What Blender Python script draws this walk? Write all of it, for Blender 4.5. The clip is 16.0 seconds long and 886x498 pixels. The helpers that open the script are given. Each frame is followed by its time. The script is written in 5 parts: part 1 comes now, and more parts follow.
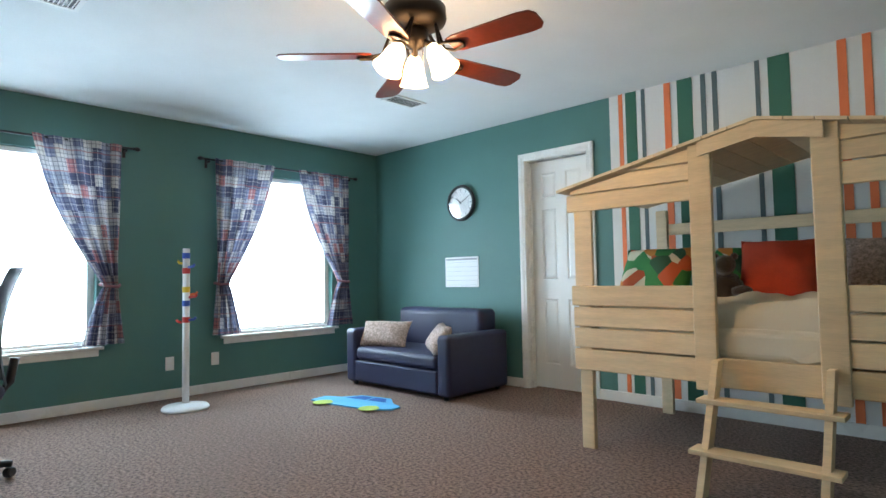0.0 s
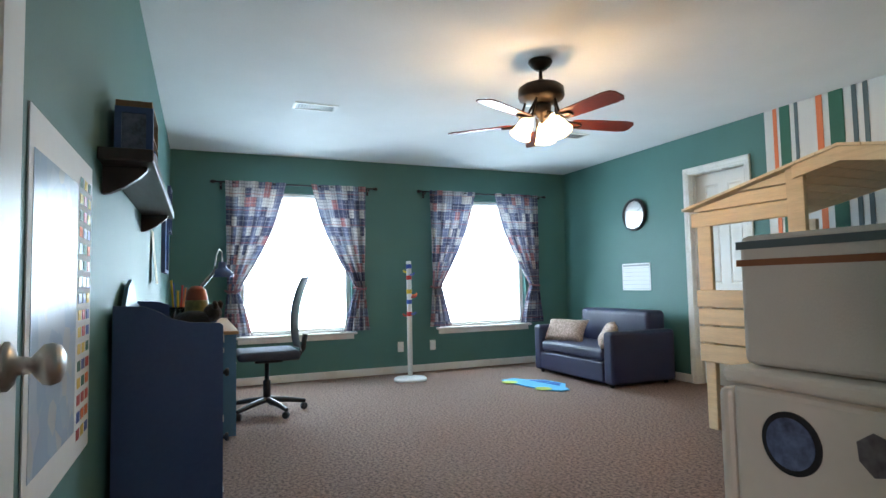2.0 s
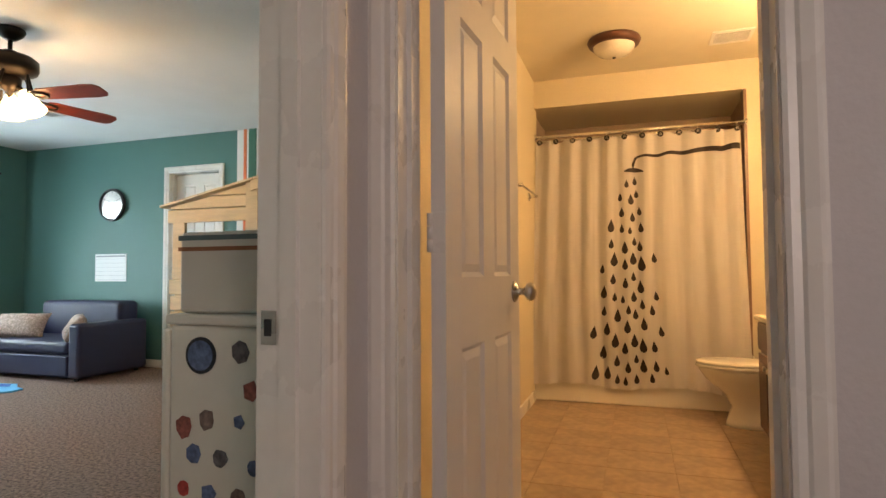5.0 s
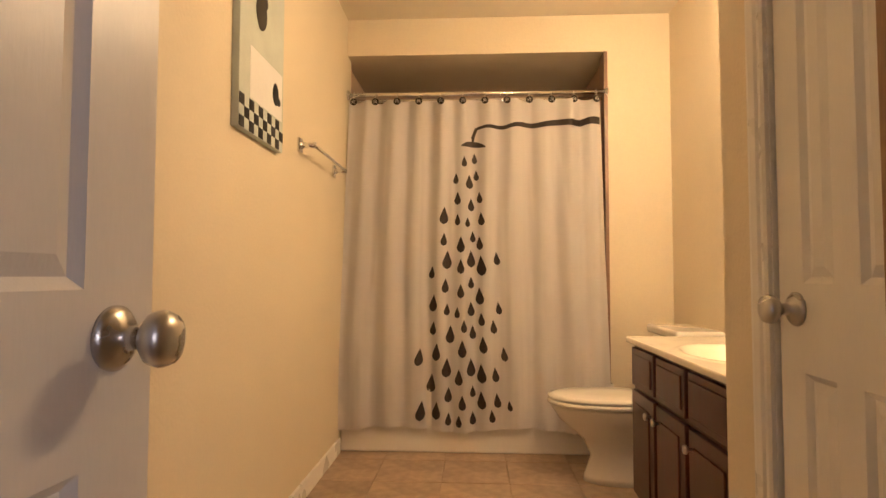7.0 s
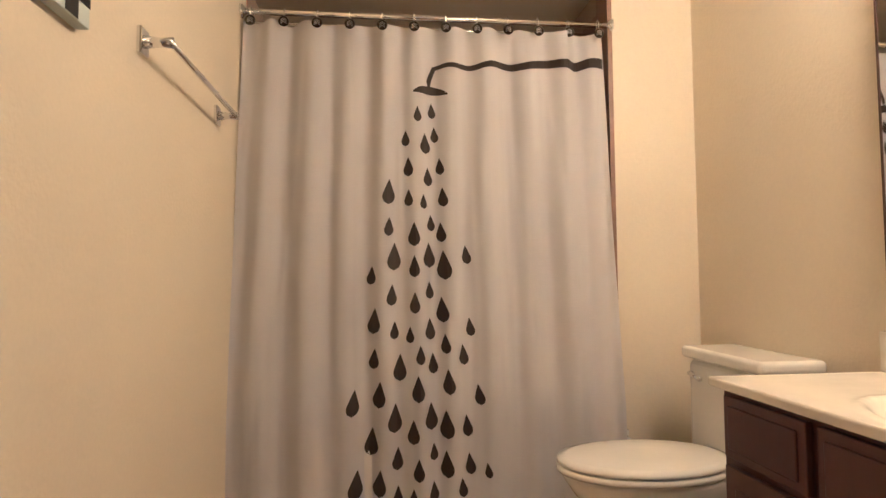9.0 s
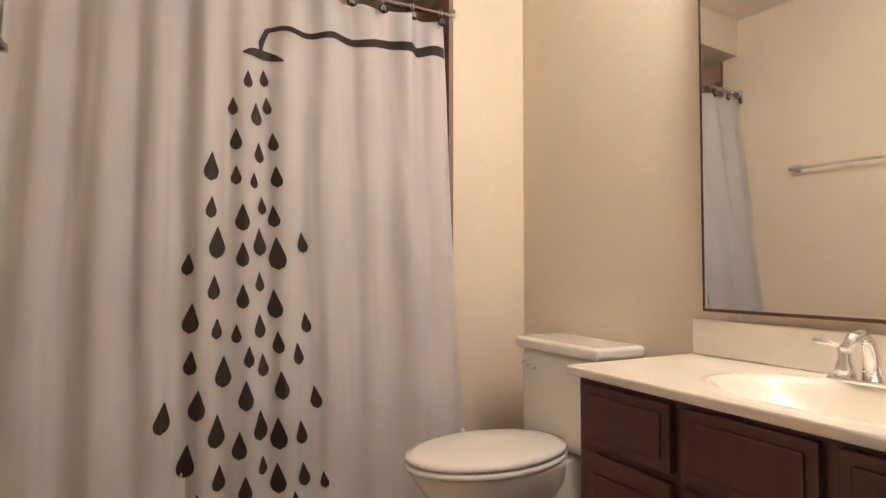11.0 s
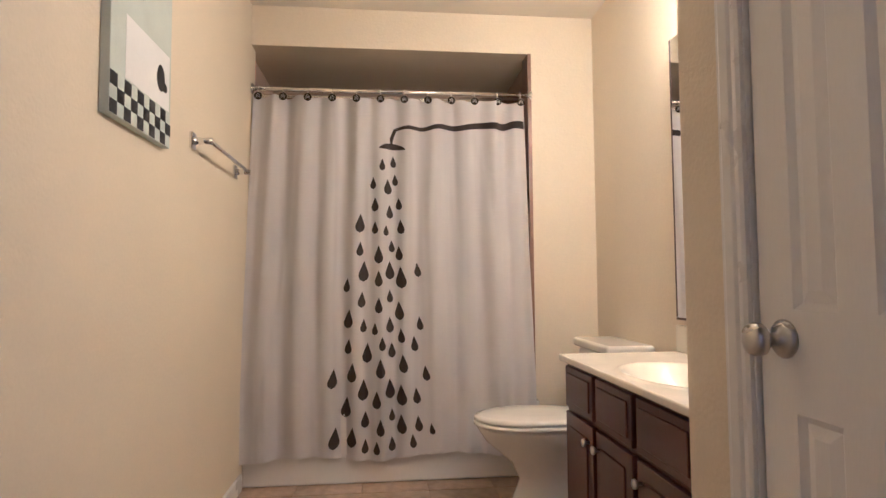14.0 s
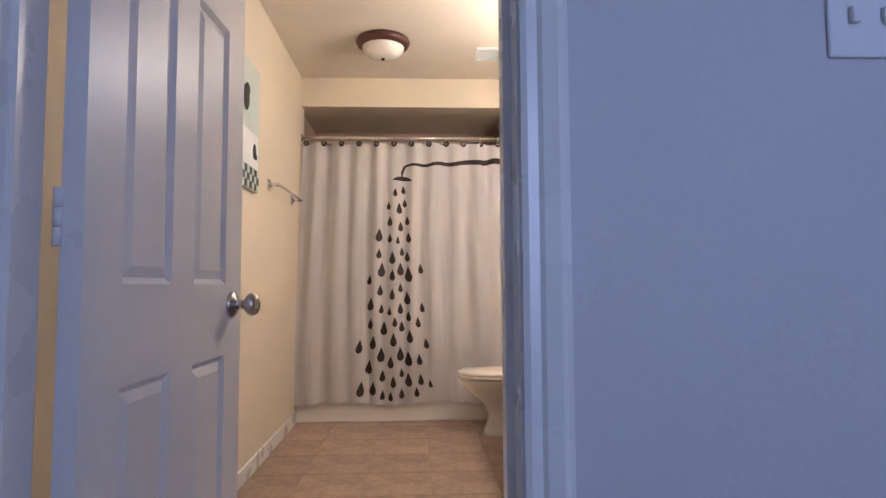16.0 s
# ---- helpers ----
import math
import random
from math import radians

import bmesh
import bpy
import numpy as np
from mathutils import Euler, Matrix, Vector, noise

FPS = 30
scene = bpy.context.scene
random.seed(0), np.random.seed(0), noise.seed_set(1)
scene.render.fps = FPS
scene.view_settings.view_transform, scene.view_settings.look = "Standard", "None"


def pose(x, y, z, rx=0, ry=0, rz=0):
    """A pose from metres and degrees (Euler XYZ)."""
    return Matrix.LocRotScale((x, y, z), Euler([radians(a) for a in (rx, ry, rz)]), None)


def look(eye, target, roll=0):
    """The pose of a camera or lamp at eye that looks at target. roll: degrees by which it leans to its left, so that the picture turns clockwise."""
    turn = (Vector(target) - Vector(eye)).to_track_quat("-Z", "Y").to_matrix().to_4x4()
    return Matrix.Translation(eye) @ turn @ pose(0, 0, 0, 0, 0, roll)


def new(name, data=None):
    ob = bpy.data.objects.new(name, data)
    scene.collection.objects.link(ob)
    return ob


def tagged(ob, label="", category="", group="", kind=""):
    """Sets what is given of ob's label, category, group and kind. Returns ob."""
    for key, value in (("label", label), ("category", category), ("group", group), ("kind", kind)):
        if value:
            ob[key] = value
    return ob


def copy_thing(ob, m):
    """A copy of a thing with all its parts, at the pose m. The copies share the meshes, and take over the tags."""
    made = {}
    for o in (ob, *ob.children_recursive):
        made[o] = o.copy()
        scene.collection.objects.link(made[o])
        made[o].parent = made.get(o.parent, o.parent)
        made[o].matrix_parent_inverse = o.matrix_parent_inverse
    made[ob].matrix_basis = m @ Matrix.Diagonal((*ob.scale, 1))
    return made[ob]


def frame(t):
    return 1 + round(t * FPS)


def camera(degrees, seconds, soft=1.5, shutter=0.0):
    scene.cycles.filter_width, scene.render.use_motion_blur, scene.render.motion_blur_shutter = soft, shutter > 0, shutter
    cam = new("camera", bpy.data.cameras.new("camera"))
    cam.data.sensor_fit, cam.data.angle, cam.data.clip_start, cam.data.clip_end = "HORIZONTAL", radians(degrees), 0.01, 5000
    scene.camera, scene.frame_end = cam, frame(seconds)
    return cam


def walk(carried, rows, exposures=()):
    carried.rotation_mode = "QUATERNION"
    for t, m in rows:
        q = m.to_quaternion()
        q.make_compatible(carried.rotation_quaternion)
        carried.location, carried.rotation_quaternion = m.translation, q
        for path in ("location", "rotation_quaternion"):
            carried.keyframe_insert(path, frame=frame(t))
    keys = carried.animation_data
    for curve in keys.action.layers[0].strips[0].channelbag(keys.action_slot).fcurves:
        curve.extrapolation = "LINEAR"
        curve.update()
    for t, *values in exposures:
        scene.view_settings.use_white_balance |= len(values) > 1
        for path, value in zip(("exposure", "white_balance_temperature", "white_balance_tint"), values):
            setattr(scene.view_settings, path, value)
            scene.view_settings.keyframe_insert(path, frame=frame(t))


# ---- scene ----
cam = camera(75.2, 16.0)
PATH = [
    (0, (0.326, 0.318, 1.003), (-1.065, 1.751, 1.102), -1.0),
    (0.5, (0.554, 0.305, 0.999), (-1.059, 1.482, 1.109), -0.9),
    (1, (0.845, 0.230, 1.017), (-0.883, 1.230, 1.131), -1.0),
    (1.5, (1.180, 0.182, 1.030), (-0.644, 0.994, 1.148), -1.1),
    (2, (1.502, 0.111, 1.018), (-0.336, 0.890, 1.139), -1.1),
    (2.5, (1.799, 0.059, 1.018), (-0.036, 0.847, 1.135), -1.2),
    (3, (1.959, -0.079, 1.003), (0.215, 0.894, 1.116), -1.0),
    (3.5, (2.030, -0.173, 0.996), (0.510, 1.122, 1.102), -0.7),
    (4, (2.032, -0.196, 0.982), (0.761, 1.345, 1.079), -0.4),
    (4.5, (1.962, -0.227, 0.970), (0.967, 1.506, 1.061), -0.3),
    (5, (1.917, -0.245, 0.980), (1.280, 1.649, 1.063), -0.3),
    (5.2, (1.904, -0.186, 0.977), (1.367, 1.739, 1.061), -0.3),
    (7.3, (1.913, 1.215, 0.987), (1.870, 3.213, 1.076), -0.1),
    (7.5, (1.889, 1.361, 0.999), (1.893, 3.359, 1.082), -0.3),
    (8, (1.878, 1.638, 1.021), (1.917, 3.636, 1.103), -0.5),
    (8.5, (1.814, 1.853, 1.019), (1.901, 3.849, 1.105), -0.6),
    (9, (1.710, 2.034, 0.993), (1.923, 4.020, 1.092), -0.5),
    (9.5, (1.593, 2.185, 0.976), (2.112, 4.114, 1.081), -0.1),
    (10, (1.498, 2.240, 0.980), (2.427, 4.010, 1.054), 0.1),
    (12.3, (1.681, 2.203, 0.997), (2.503, 4.024, 1.067), -0.7),
    (12.5, (1.706, 2.165, 1.003), (2.388, 4.043, 1.079), -0.7),
    (13, (1.832, 1.953, 1.011), (2.175, 3.921, 1.106), -0.5),
    (13.5, (1.858, 1.590, 1.026), (2.132, 3.569, 1.126), -0.5),
    (14, (1.862, 1.228, 1.022), (2.067, 3.214, 1.133), -0.4),
    (14.5, (1.843, 0.873, 1.030), (2.008, 2.863, 1.136), -0.3),
    (15, (1.878, 0.576, 1.009), (2.015, 2.568, 1.126), -0.2),
    (15.5, (1.951, 0.313, 0.984), (2.038, 2.307, 1.104), -0.3),
    (16, (2.012, 0.087, 0.967), (2.103, 2.081, 1.090), -0.3),
]
EXPOSURES = [(0, 0.0, 6500, 10), (2.4, 0.0, 6500, 10), (3.2, 0.0, 6900, 10), (4.0, 0.0, 7300, 10), (5.2, 0.0, 7400, 10), (7.3, 0.0, 5500, 10),
             (9.0, 0.0, 4500, 10), (12.5, 0.0, 4100, 10), (16.0, 0.0, 4100, 12)]
walk(cam, [(t, look(eye, target, roll)) for t, eye, target, roll in PATH], EXPOSURES)

# ---- plan, metres ----
BX0, BX1, BY0, BY1, BH = -4.88, 1.28, -0.17, 4.58, 2.44      # bedroom
HX, HY = 1.40, 0.83                                           # hall faces of the bedroom wall and the bath wall
TX0, TX1, TY0, TY1, TH = 1.155, 3.05, 0.95, 4.35, 2.52         # bathroom
TUB0, TUB1, TUBY = 1.130, 2.69, 5.12                           # tub alcove
CLX, CLY = 2.53, 2.45                                        # linen closet's corner
CD0, CD1 = -2.755, -2.12                                      # bedroom closet door opening
WIN = [(0.50, 1.69), (2.76, 3.95)]
WZ0, WZ1 = 0.50, 2.04

# ---- world and light ----
world = bpy.data.worlds.new("sky")
scene.world = world
world.use_nodes = True
wn = world.node_tree.nodes
sky = wn.new("ShaderNodeTexSky")
sky.sky_type, sky.sun_disc, sky.sun_elevation, sky.sun_rotation = "NISHITA", False, radians(50), radians(120)
world.node_tree.links.new(sky.outputs[0], wn["Background"].inputs[0])
wn["Background"].inputs[1].default_value = 0.12


def lamp(name, kind, energy, colour, m, size=0.1, size_y=None, spread=None):
    d = bpy.data.lights.new(name, kind)
    d.energy, d.color = energy, colour
    if kind == "AREA":
        d.size = size
        if size_y:
            d.shape, d.size_y = "RECTANGLE", size_y
        if spread:
            d.spread = radians(spread)
    elif kind == "SUN":
        d.angle = radians(size)
    else:
        d.shadow_soft_size = size
    ob = new(name, d)
    ob.matrix_world = m
    return ob


lamp("sun", "SUN", 1.5, (1, 0.96, 0.9), look((0, 0, 10), (3, -4, 0)), 10)
for a, b in WIN:
    c = (a + b) / 2
    lamp("window_daylight", "AREA", 76, (0.55, 0.80, 1.0), look((BX0 - 0.13, c, (WZ0 + WZ1) / 2), (0, c, 0.9)), 1.15, 1.5)
WARM = (1.0, 0.62, 0.28)
for k in range(3):
    a = radians(20 + 120 * k)
    lamp("fan_bulb", "POINT", 7, WARM, pose(-1.583 + 0.11 * math.cos(a), 2.123 + 0.11 * math.sin(a), 1.93), 0.04)
for k in range(3):
    lamp("vanity_bulb", "POINT", 20, (1.0, 0.64, 0.32), pose(2.86, 2.62 + 0.25 * k, 2.13), 0.06)
# added fill lamp to brighten the closed hall; no window or fixture stands here
lamp("hall_fill", "AREA", 16, (1.0, 0.84, 0.84), look((3.25, -1.2, 1.4), (1.5, 0.2, 1.2)), 0.8, 1.2)

# ---- materials ----


def mat(name, colour, rough=0.5, metal=0.0, vary=0.08, scale=6.0, fine=60.0, bump=0.05, coat=0.0, stretch=None, sheen=0.0, clear=0.0, obj=0.0, tight=0.2, deep=0.01):
    m = bpy.data.materials.new(name)
    m.use_nodes = True
    n, l = m.node_tree.nodes, m.node_tree.links
    p = n["Principled BSDF"]
    co = n.new("ShaderNodeTexCoord")
    src = co.outputs["Object"]
    if stretch:
        mp = n.new("ShaderNodeMapping")
        mp.inputs["Scale"].default_value = stretch
        l.new(src, mp.inputs[0])
        src = mp.outputs[0]
    big, small = n.new("ShaderNodeTexNoise"), n.new("ShaderNodeTexNoise")
    big.inputs["Scale"].default_value, small.inputs["Scale"].default_value = scale, fine
    big.inputs["Detail"].default_value, small.inputs["Detail"].default_value = 5, 3
    for t in (big, small):
        l.new(src, t.inputs["Vector"])
    mix = n.new("ShaderNodeMix")
    mix.data_type = "FLOAT"
    mix.inputs[0].default_value = 0.4
    l.new(big.outputs[0], mix.inputs[2])
    l.new(small.outputs[0], mix.inputs[3])
    ramp = n.new("ShaderNodeValToRGB")
    e = ramp.color_ramp.elements
    e[0].position, e[1].position = 0.5 - tight, 0.5 + tight
    e[0].color = tuple(c * (1 - vary) for c in colour) + (1,)
    e[1].color = tuple(min(1, c * (1 + vary)) for c in colour) + (1,)
    l.new(mix.outputs[0], ramp.inputs[0])
    out = ramp.outputs[0]
    if obj:
        info, hsv, mr = n.new("ShaderNodeObjectInfo"), n.new("ShaderNodeHueSaturation"), n.new("ShaderNodeMapRange")
        mr.inputs[3].default_value, mr.inputs[4].default_value = 1 - obj, 1 + obj
        l.new(info.outputs["Random"], mr.inputs[0])
        l.new(mr.outputs[0], hsv.inputs["Value"])
        l.new(out, hsv.inputs["Color"])
        out = hsv.outputs[0]
    l.new(out, p.inputs["Base Color"])
    p.inputs["Roughness"].default_value, p.inputs["Metallic"].default_value = rough, metal
    p.inputs["Coat Weight"].default_value = coat
    p.inputs["Sheen Weight"].default_value = sheen
    p.inputs["Transmission Weight"].default_value = clear
    rr = n.new("ShaderNodeMapRange")
    rr.inputs[3].default_value, rr.inputs[4].default_value = max(0.02, rough - min(0.06, 0.3 * rough)), min(1, rough + min(0.06, 0.3 * rough))
    l.new(big.outputs[0], rr.inputs[0])
    l.new(rr.outputs[0], p.inputs["Roughness"])
    if bump:
        b = n.new("ShaderNodeBump")
        b.inputs["Strength"].default_value, b.inputs["Distance"].default_value = bump, deep
        l.new(small.outputs[0], b.inputs["Height"])
        l.new(b.outputs[0], p.inputs["Normal"])
    return m


def glow(name, colour, strength):
    m = bpy.data.materials.new(name)
    m.use_nodes = True
    p = m.node_tree.nodes["Principled BSDF"]
    p.inputs["Base Color"].default_value = (*colour, 1)
    p.inputs["Emission Color"].default_value = (*colour, 1)
    p.inputs["Emission Strength"].default_value = strength
    return m


def plaid(name):
    """Patchwork madras: woven patches of their own colour, crossed by stripes."""
    m = bpy.data.materials.new(name)
    m.use_nodes = True
    n, l = m.node_tree.nodes, m.node_tree.links
    p = n["Principled BSDF"]
    uv = n.new("ShaderNodeUVMap")
    uv.uv_map = "UVMap"

    def cells(size, offset):
        mp = n.new("ShaderNodeMapping")
        mp.inputs["Scale"].default_value = (1 / size, 1 / size, 1)
        mp.inputs["Location"].default_value = (offset, offset * 0.7, 0)
        fl = n.new("ShaderNodeVectorMath")
        fl.operation = "FLOOR"
        wh = n.new("ShaderNodeTexWhiteNoise")
        wh.noise_dimensions = "2D"
        l.new(uv.outputs[0], mp.inputs[0])
        l.new(mp.outputs[0], fl.inputs[0])
        l.new(fl.outputs[0], wh.inputs["Vector"])
        return wh
    patch = cells(0.10, 0.3)
    ramp = n.new("ShaderNodeValToRGB")
    ramp.color_ramp.interpolation = "CONSTANT"
    cols = [(0.0, (0.13, 0.14, 0.21)), (0.22, (0.42, 0.40, 0.41)), (0.42, (0.06, 0.065, 0.11)), (0.58, (0.36, 0.15, 0.15)),
            (0.66, (0.24, 0.26, 0.32)), (0.80, (0.52, 0.48, 0.45)), (0.92, (0.17, 0.19, 0.28))]
    el = ramp.color_ramp.elements
    el[0].position, el[0].color = cols[0][0], (*cols[0][1], 1)
    el[1].position, el[1].color = cols[1][0], (*cols[1][1], 1)
    for pos, c in cols[2:]:
        x = el.new(pos)
        x.color = (*c, 1)
    l.new(patch.outputs["Value"], ramp.inputs[0])
    out = ramp.outputs[0]
    sep = n.new("ShaderNodeSeparateXYZ")
    l.new(uv.outputs[0], sep.inputs[0])
    for axis, per, width, c, k in (("X", 0.085, 0.10, (0.60, 0.58, 0.58), 0.4), ("Y", 0.062, 0.12, (0.58, 0.55, 0.54), 0.35), ("X", 0.043, 0.16, (0.03, 0.035, 0.09), 0.65),
                                ("Y", 0.034, 0.16, (0.03, 0.03, 0.07), 0.6), ("Y", 0.170, 0.05, (0.40, 0.12, 0.11), 0.5)):
        d, f, lt, mx, sc = n.new("ShaderNodeMath"), n.new("ShaderNodeMath"), n.new("ShaderNodeMath"), n.new("ShaderNodeMix"), n.new("ShaderNodeMath")
        d.operation, f.operation, lt.operation, sc.operation = "DIVIDE", "FRACT", "LESS_THAN", "MULTIPLY"
        d.inputs[1].default_value, lt.inputs[1].default_value, sc.inputs[1].default_value = per, width, k
        l.new(sep.outputs[axis], d.inputs[0])
        l.new(d.outputs[0], f.inputs[0])
        l.new(f.outputs[0], lt.inputs[0])
        l.new(lt.outputs[0], sc.inputs[0])
        mx.data_type = "RGBA"
        l.new(sc.outputs[0], mx.inputs[0])
        l.new(out, mx.inputs[6])
        mx.inputs[7].default_value = (*c, 1)
        out = mx.outputs[2]
    l.new(out, p.inputs["Base Color"])
    p.inputs["Roughness"].default_value = 0.9
    tr, ms = n.new("ShaderNodeBsdfTranslucent"), n.new("ShaderNodeMixShader")
    l.new(out, tr.inputs[0])
    ms.inputs[0].default_value = 0.12
    l.new(p.outputs[0], ms.inputs[1])
    l.new(tr.outputs[0], ms.inputs[2])
    l.new(ms.outputs[0], n["Material Output"].inputs[0])
    return m


def cloth(name, colour, through_light=0.25, rough=0.85):
    m = mat(name, colour, rough, vary=0.05, scale=4, fine=220, bump=0.08)
    n, l = m.node_tree.nodes, m.node_tree.links
    p = n["Principled BSDF"]
    tr, ms = n.new("ShaderNodeBsdfTranslucent"), n.new("ShaderNodeMixShader")
    tr.inputs[0].default_value = (*colour, 1)
    ms.inputs[0].default_value = through_light
    l.new(p.outputs[0], ms.inputs[1])
    l.new(tr.outputs[0], ms.inputs[2])
    l.new(ms.outputs[0], n["Material Output"].inputs[0])
    return m


def patches(name, cols, size, rough=0.9):
    """Cloth in angular patches of a few colours."""
    m = bpy.data.materials.new(name)
    m.use_nodes = True
    n, l = m.node_tree.nodes, m.node_tree.links
    p = n["Principled BSDF"]
    co, vo, ramp = n.new("ShaderNodeTexCoord"), n.new("ShaderNodeTexVoronoi"), n.new("ShaderNodeValToRGB")
    vo.inputs["Scale"].default_value = 1 / size
    l.new(co.outputs["Object"], vo.inputs["Vector"])
    ramp.color_ramp.interpolation = "CONSTANT"
    el = ramp.color_ramp.elements
    for i, c in enumerate(cols):
        x = el[i] if i < 2 else el.new(i / len(cols))
        x.position, x.color = i / len(cols), (*c, 1)
    sp = n.new("ShaderNodeSeparateColor")
    l.new(vo.outputs["Color"], sp.inputs[0])
    l.new(sp.outputs[0], ramp.inputs[0])
    l.new(ramp.outputs[0], p.inputs["Base Color"])
    p.inputs["Roughness"].default_value = rough
    return m


M_GREEN = mat("green_wall_paint", (0.074, 0.19, 0.172), 0.55, vary=0.06, scale=2.5, fine=140, bump=0.10)
M_CEIL = mat("ceiling_paint", (0.74, 0.75, 0.75), 0.9, vary=0.04, scale=3, fine=110, bump=0.22)
M_CREAM = mat("cream_wall_paint", (0.73, 0.645, 0.49), 0.6, vary=0.04, scale=2.5, fine=90, bump=0.16)
M_HALL = mat("hall_wall_paint", (0.60, 0.58, 0.585), 0.6, vary=0.04, scale=2.5, fine=90, bump=0.12)
M_WHITEWALL = mat("white_wall_paint", (0.72, 0.71, 0.69), 0.6, vary=0.04, scale=2.5, fine=120, bump=0.08)
M_TRIM = mat("white_gloss_trim", (0.80, 0.78, 0.74), 0.28, vary=0.03, scale=5, fine=40, bump=0.015)
M_DOOR = mat("white_door_paint", (0.80, 0.78, 0.74), 0.32, vary=0.03, scale=4, fine=90, bump=0.04, stretch=(3, 3, 0.5))
M_CARPET = mat("brown_carpet", (0.33, 0.212, 0.165), 1.0, vary=0.6, scale=55, fine=170, bump=1.0, sheen=0.0, tight=0.11, deep=0.03)
M_PINE = mat("pale_pine", (0.74, 0.57, 0.36), 0.55, vary=0.14, scale=5, fine=34, bump=0.06, stretch=(0.6, 6, 6), obj=0.07)
M_BAMBOO = mat("brown_wood", (0.30, 0.16, 0.075), 0.45, vary=0.16, scale=6, fine=40, bump=0.05, stretch=(5, 5, 0.8))
M_DARKWOOD = mat("dark_shelf_wood", (0.055, 0.028, 0.022), 0.4, vary=0.2, scale=6, fine=40, bump=0.04, stretch=(0.7, 6, 6))
M_VANITY = mat("espresso_wood", (0.075, 0.022, 0.015), 0.35, vary=0.2, scale=6, fine=50, bump=0.03, stretch=(5, 5, 0.8), coat=0.2)
M_CHERRY = mat("cherry_blade_wood", (0.17, 0.028, 0.012), 0.3, vary=0.25, scale=5, fine=40, bump=0.02, coat=0.3)
M_BRONZE = mat("dark_bronze", (0.03, 0.022, 0.018), 0.38, 0.7, vary=0.2, bump=0.02)
M_BLACK = mat("black_plastic", (0.015, 0.015, 0.018), 0.4, vary=0.1, bump=0.02)
M_NICKEL = mat("satin_nickel", (0.55, 0.53, 0.50), 0.28, 1.0, vary=0.05, bump=0.01)
M_CHROME = mat("chrome", (0.80, 0.80, 0.80), 0.08, 1.0, vary=0.02, bump=0)
M_NAVY = mat("navy_furniture_paint", (0.075, 0.115, 0.26), 0.35, vary=0.1, scale=4, fine=60, bump=0.03)
M_DESKBLUE = mat("blue_desk_paint", (0.07, 0.17, 0.30), 0.4, vary=0.1, scale=4, fine=60, bump=0.03)
M_SOFA = mat("navy_leather", (0.018, 0.020, 0.060), 0.5, vary=0.15, scale=5, fine=160, bump=0.10)
M_CUSHION = mat("patterned_cushion", (0.42, 0.31, 0.26), 0.9, vary=0.55, scale=45, fine=90, bump=0.1)
M_PORC = mat("white_porcelain", (0.82, 0.79, 0.72), 0.12, vary=0.02, bump=0, coat=0.4)
M_MARBLE = mat("cultured_marble", (0.82, 0.77, 0.66), 0.22, vary=0.04, scale=5, fine=20, bump=0, coat=0.3)
M_TUB = mat("white_tub_enamel", (0.80, 0.77, 0.72), 0.2, vary=0.02, bump=0, coat=0.3)
M_TILE = mat("tan_floor_tile", (0.36, 0.265, 0.19), 0.4, vary=0.30, scale=5, fine=22, bump=0.02, obj=0.10, tight=0.16)
M_GROUT = mat("grout", (0.42, 0.32, 0.24), 0.9, vary=0.08, bump=0.1)
M_ALC = mat("brown_wall_tile", (0.24, 0.14, 0.095), 0.35, vary=0.25, scale=6, fine=40, bump=0.03, obj=0.08)
M_SHOWER = cloth("white_curtain_fabric", (0.68, 0.652, 0.645), 0.25, 0.6)
M_DROP = mat("black_curtain_print", (0.022, 0.013, 0.011), 0.7, vary=0.1, fine=220, bump=0.05)
M_PLAID = plaid("patchwork_plaid")
M_GLASS = mat("window_glass", (1, 1, 1), 0.02, vary=0, bump=0, clear=1.0)
M_MIRROR = mat("mirror_silver", (0.86, 0.87, 0.86), 0.02, 1.0, vary=0, bump=0)
M_WHITE = mat("white_plastic", (0.78, 0.77, 0.75), 0.4, vary=0.03, bump=0.01)
M_PAPER = mat("white_paper", (0.80, 0.80, 0.80), 0.7, vary=0.03, bump=0.02)
M_GREY = mat("grey_ink", (0.35, 0.36, 0.38), 0.8, vary=0.05, bump=0)
M_SHADE = glow("lit_frosted_glass", (1.0, 0.72, 0.40), 9.0)
M_DOME = mat("frosted_dome_glass", (0.75, 0.72, 0.66), 0.25, vary=0.08, scale=12, bump=0.02, coat=0.3)
M_SKYCARD = glow("overcast_sky", (0.93, 0.97, 1.0), 5.0)
M_FRIDGE = mat("cream_enamel", (0.74, 0.70, 0.62), 0.3, vary=0.03, bump=0.01)
M_BIN = mat("grey_canvas", (0.62, 0.59, 0.53), 0.9, vary=0.06, fine=300, bump=0.1)
M_RED = mat("red_plastic", (0.55, 0.035, 0.03), 0.4, vary=0.05, bump=0)
M_BLUE = mat("blue_plastic", (0.03, 0.09, 0.42), 0.4, vary=0.05, bump=0)
M_YELLOW = mat("yellow_plastic", (0.75, 0.50, 0.03), 0.4, vary=0.05, bump=0)
M_ORANGE = mat("orange_paint", (0.80, 0.20, 0.07), 0.6, vary=0.05, fine=120, bump=0.06)
M_SLATE = mat("slate_green_paint", (0.10, 0.14, 0.15), 0.6, vary=0.05, fine=120, bump=0.06)
M_STRIPEGREEN = mat("stripe_green_paint", (0.03, 0.14, 0.09), 0.6, vary=0.05, fine=120, bump=0.06)
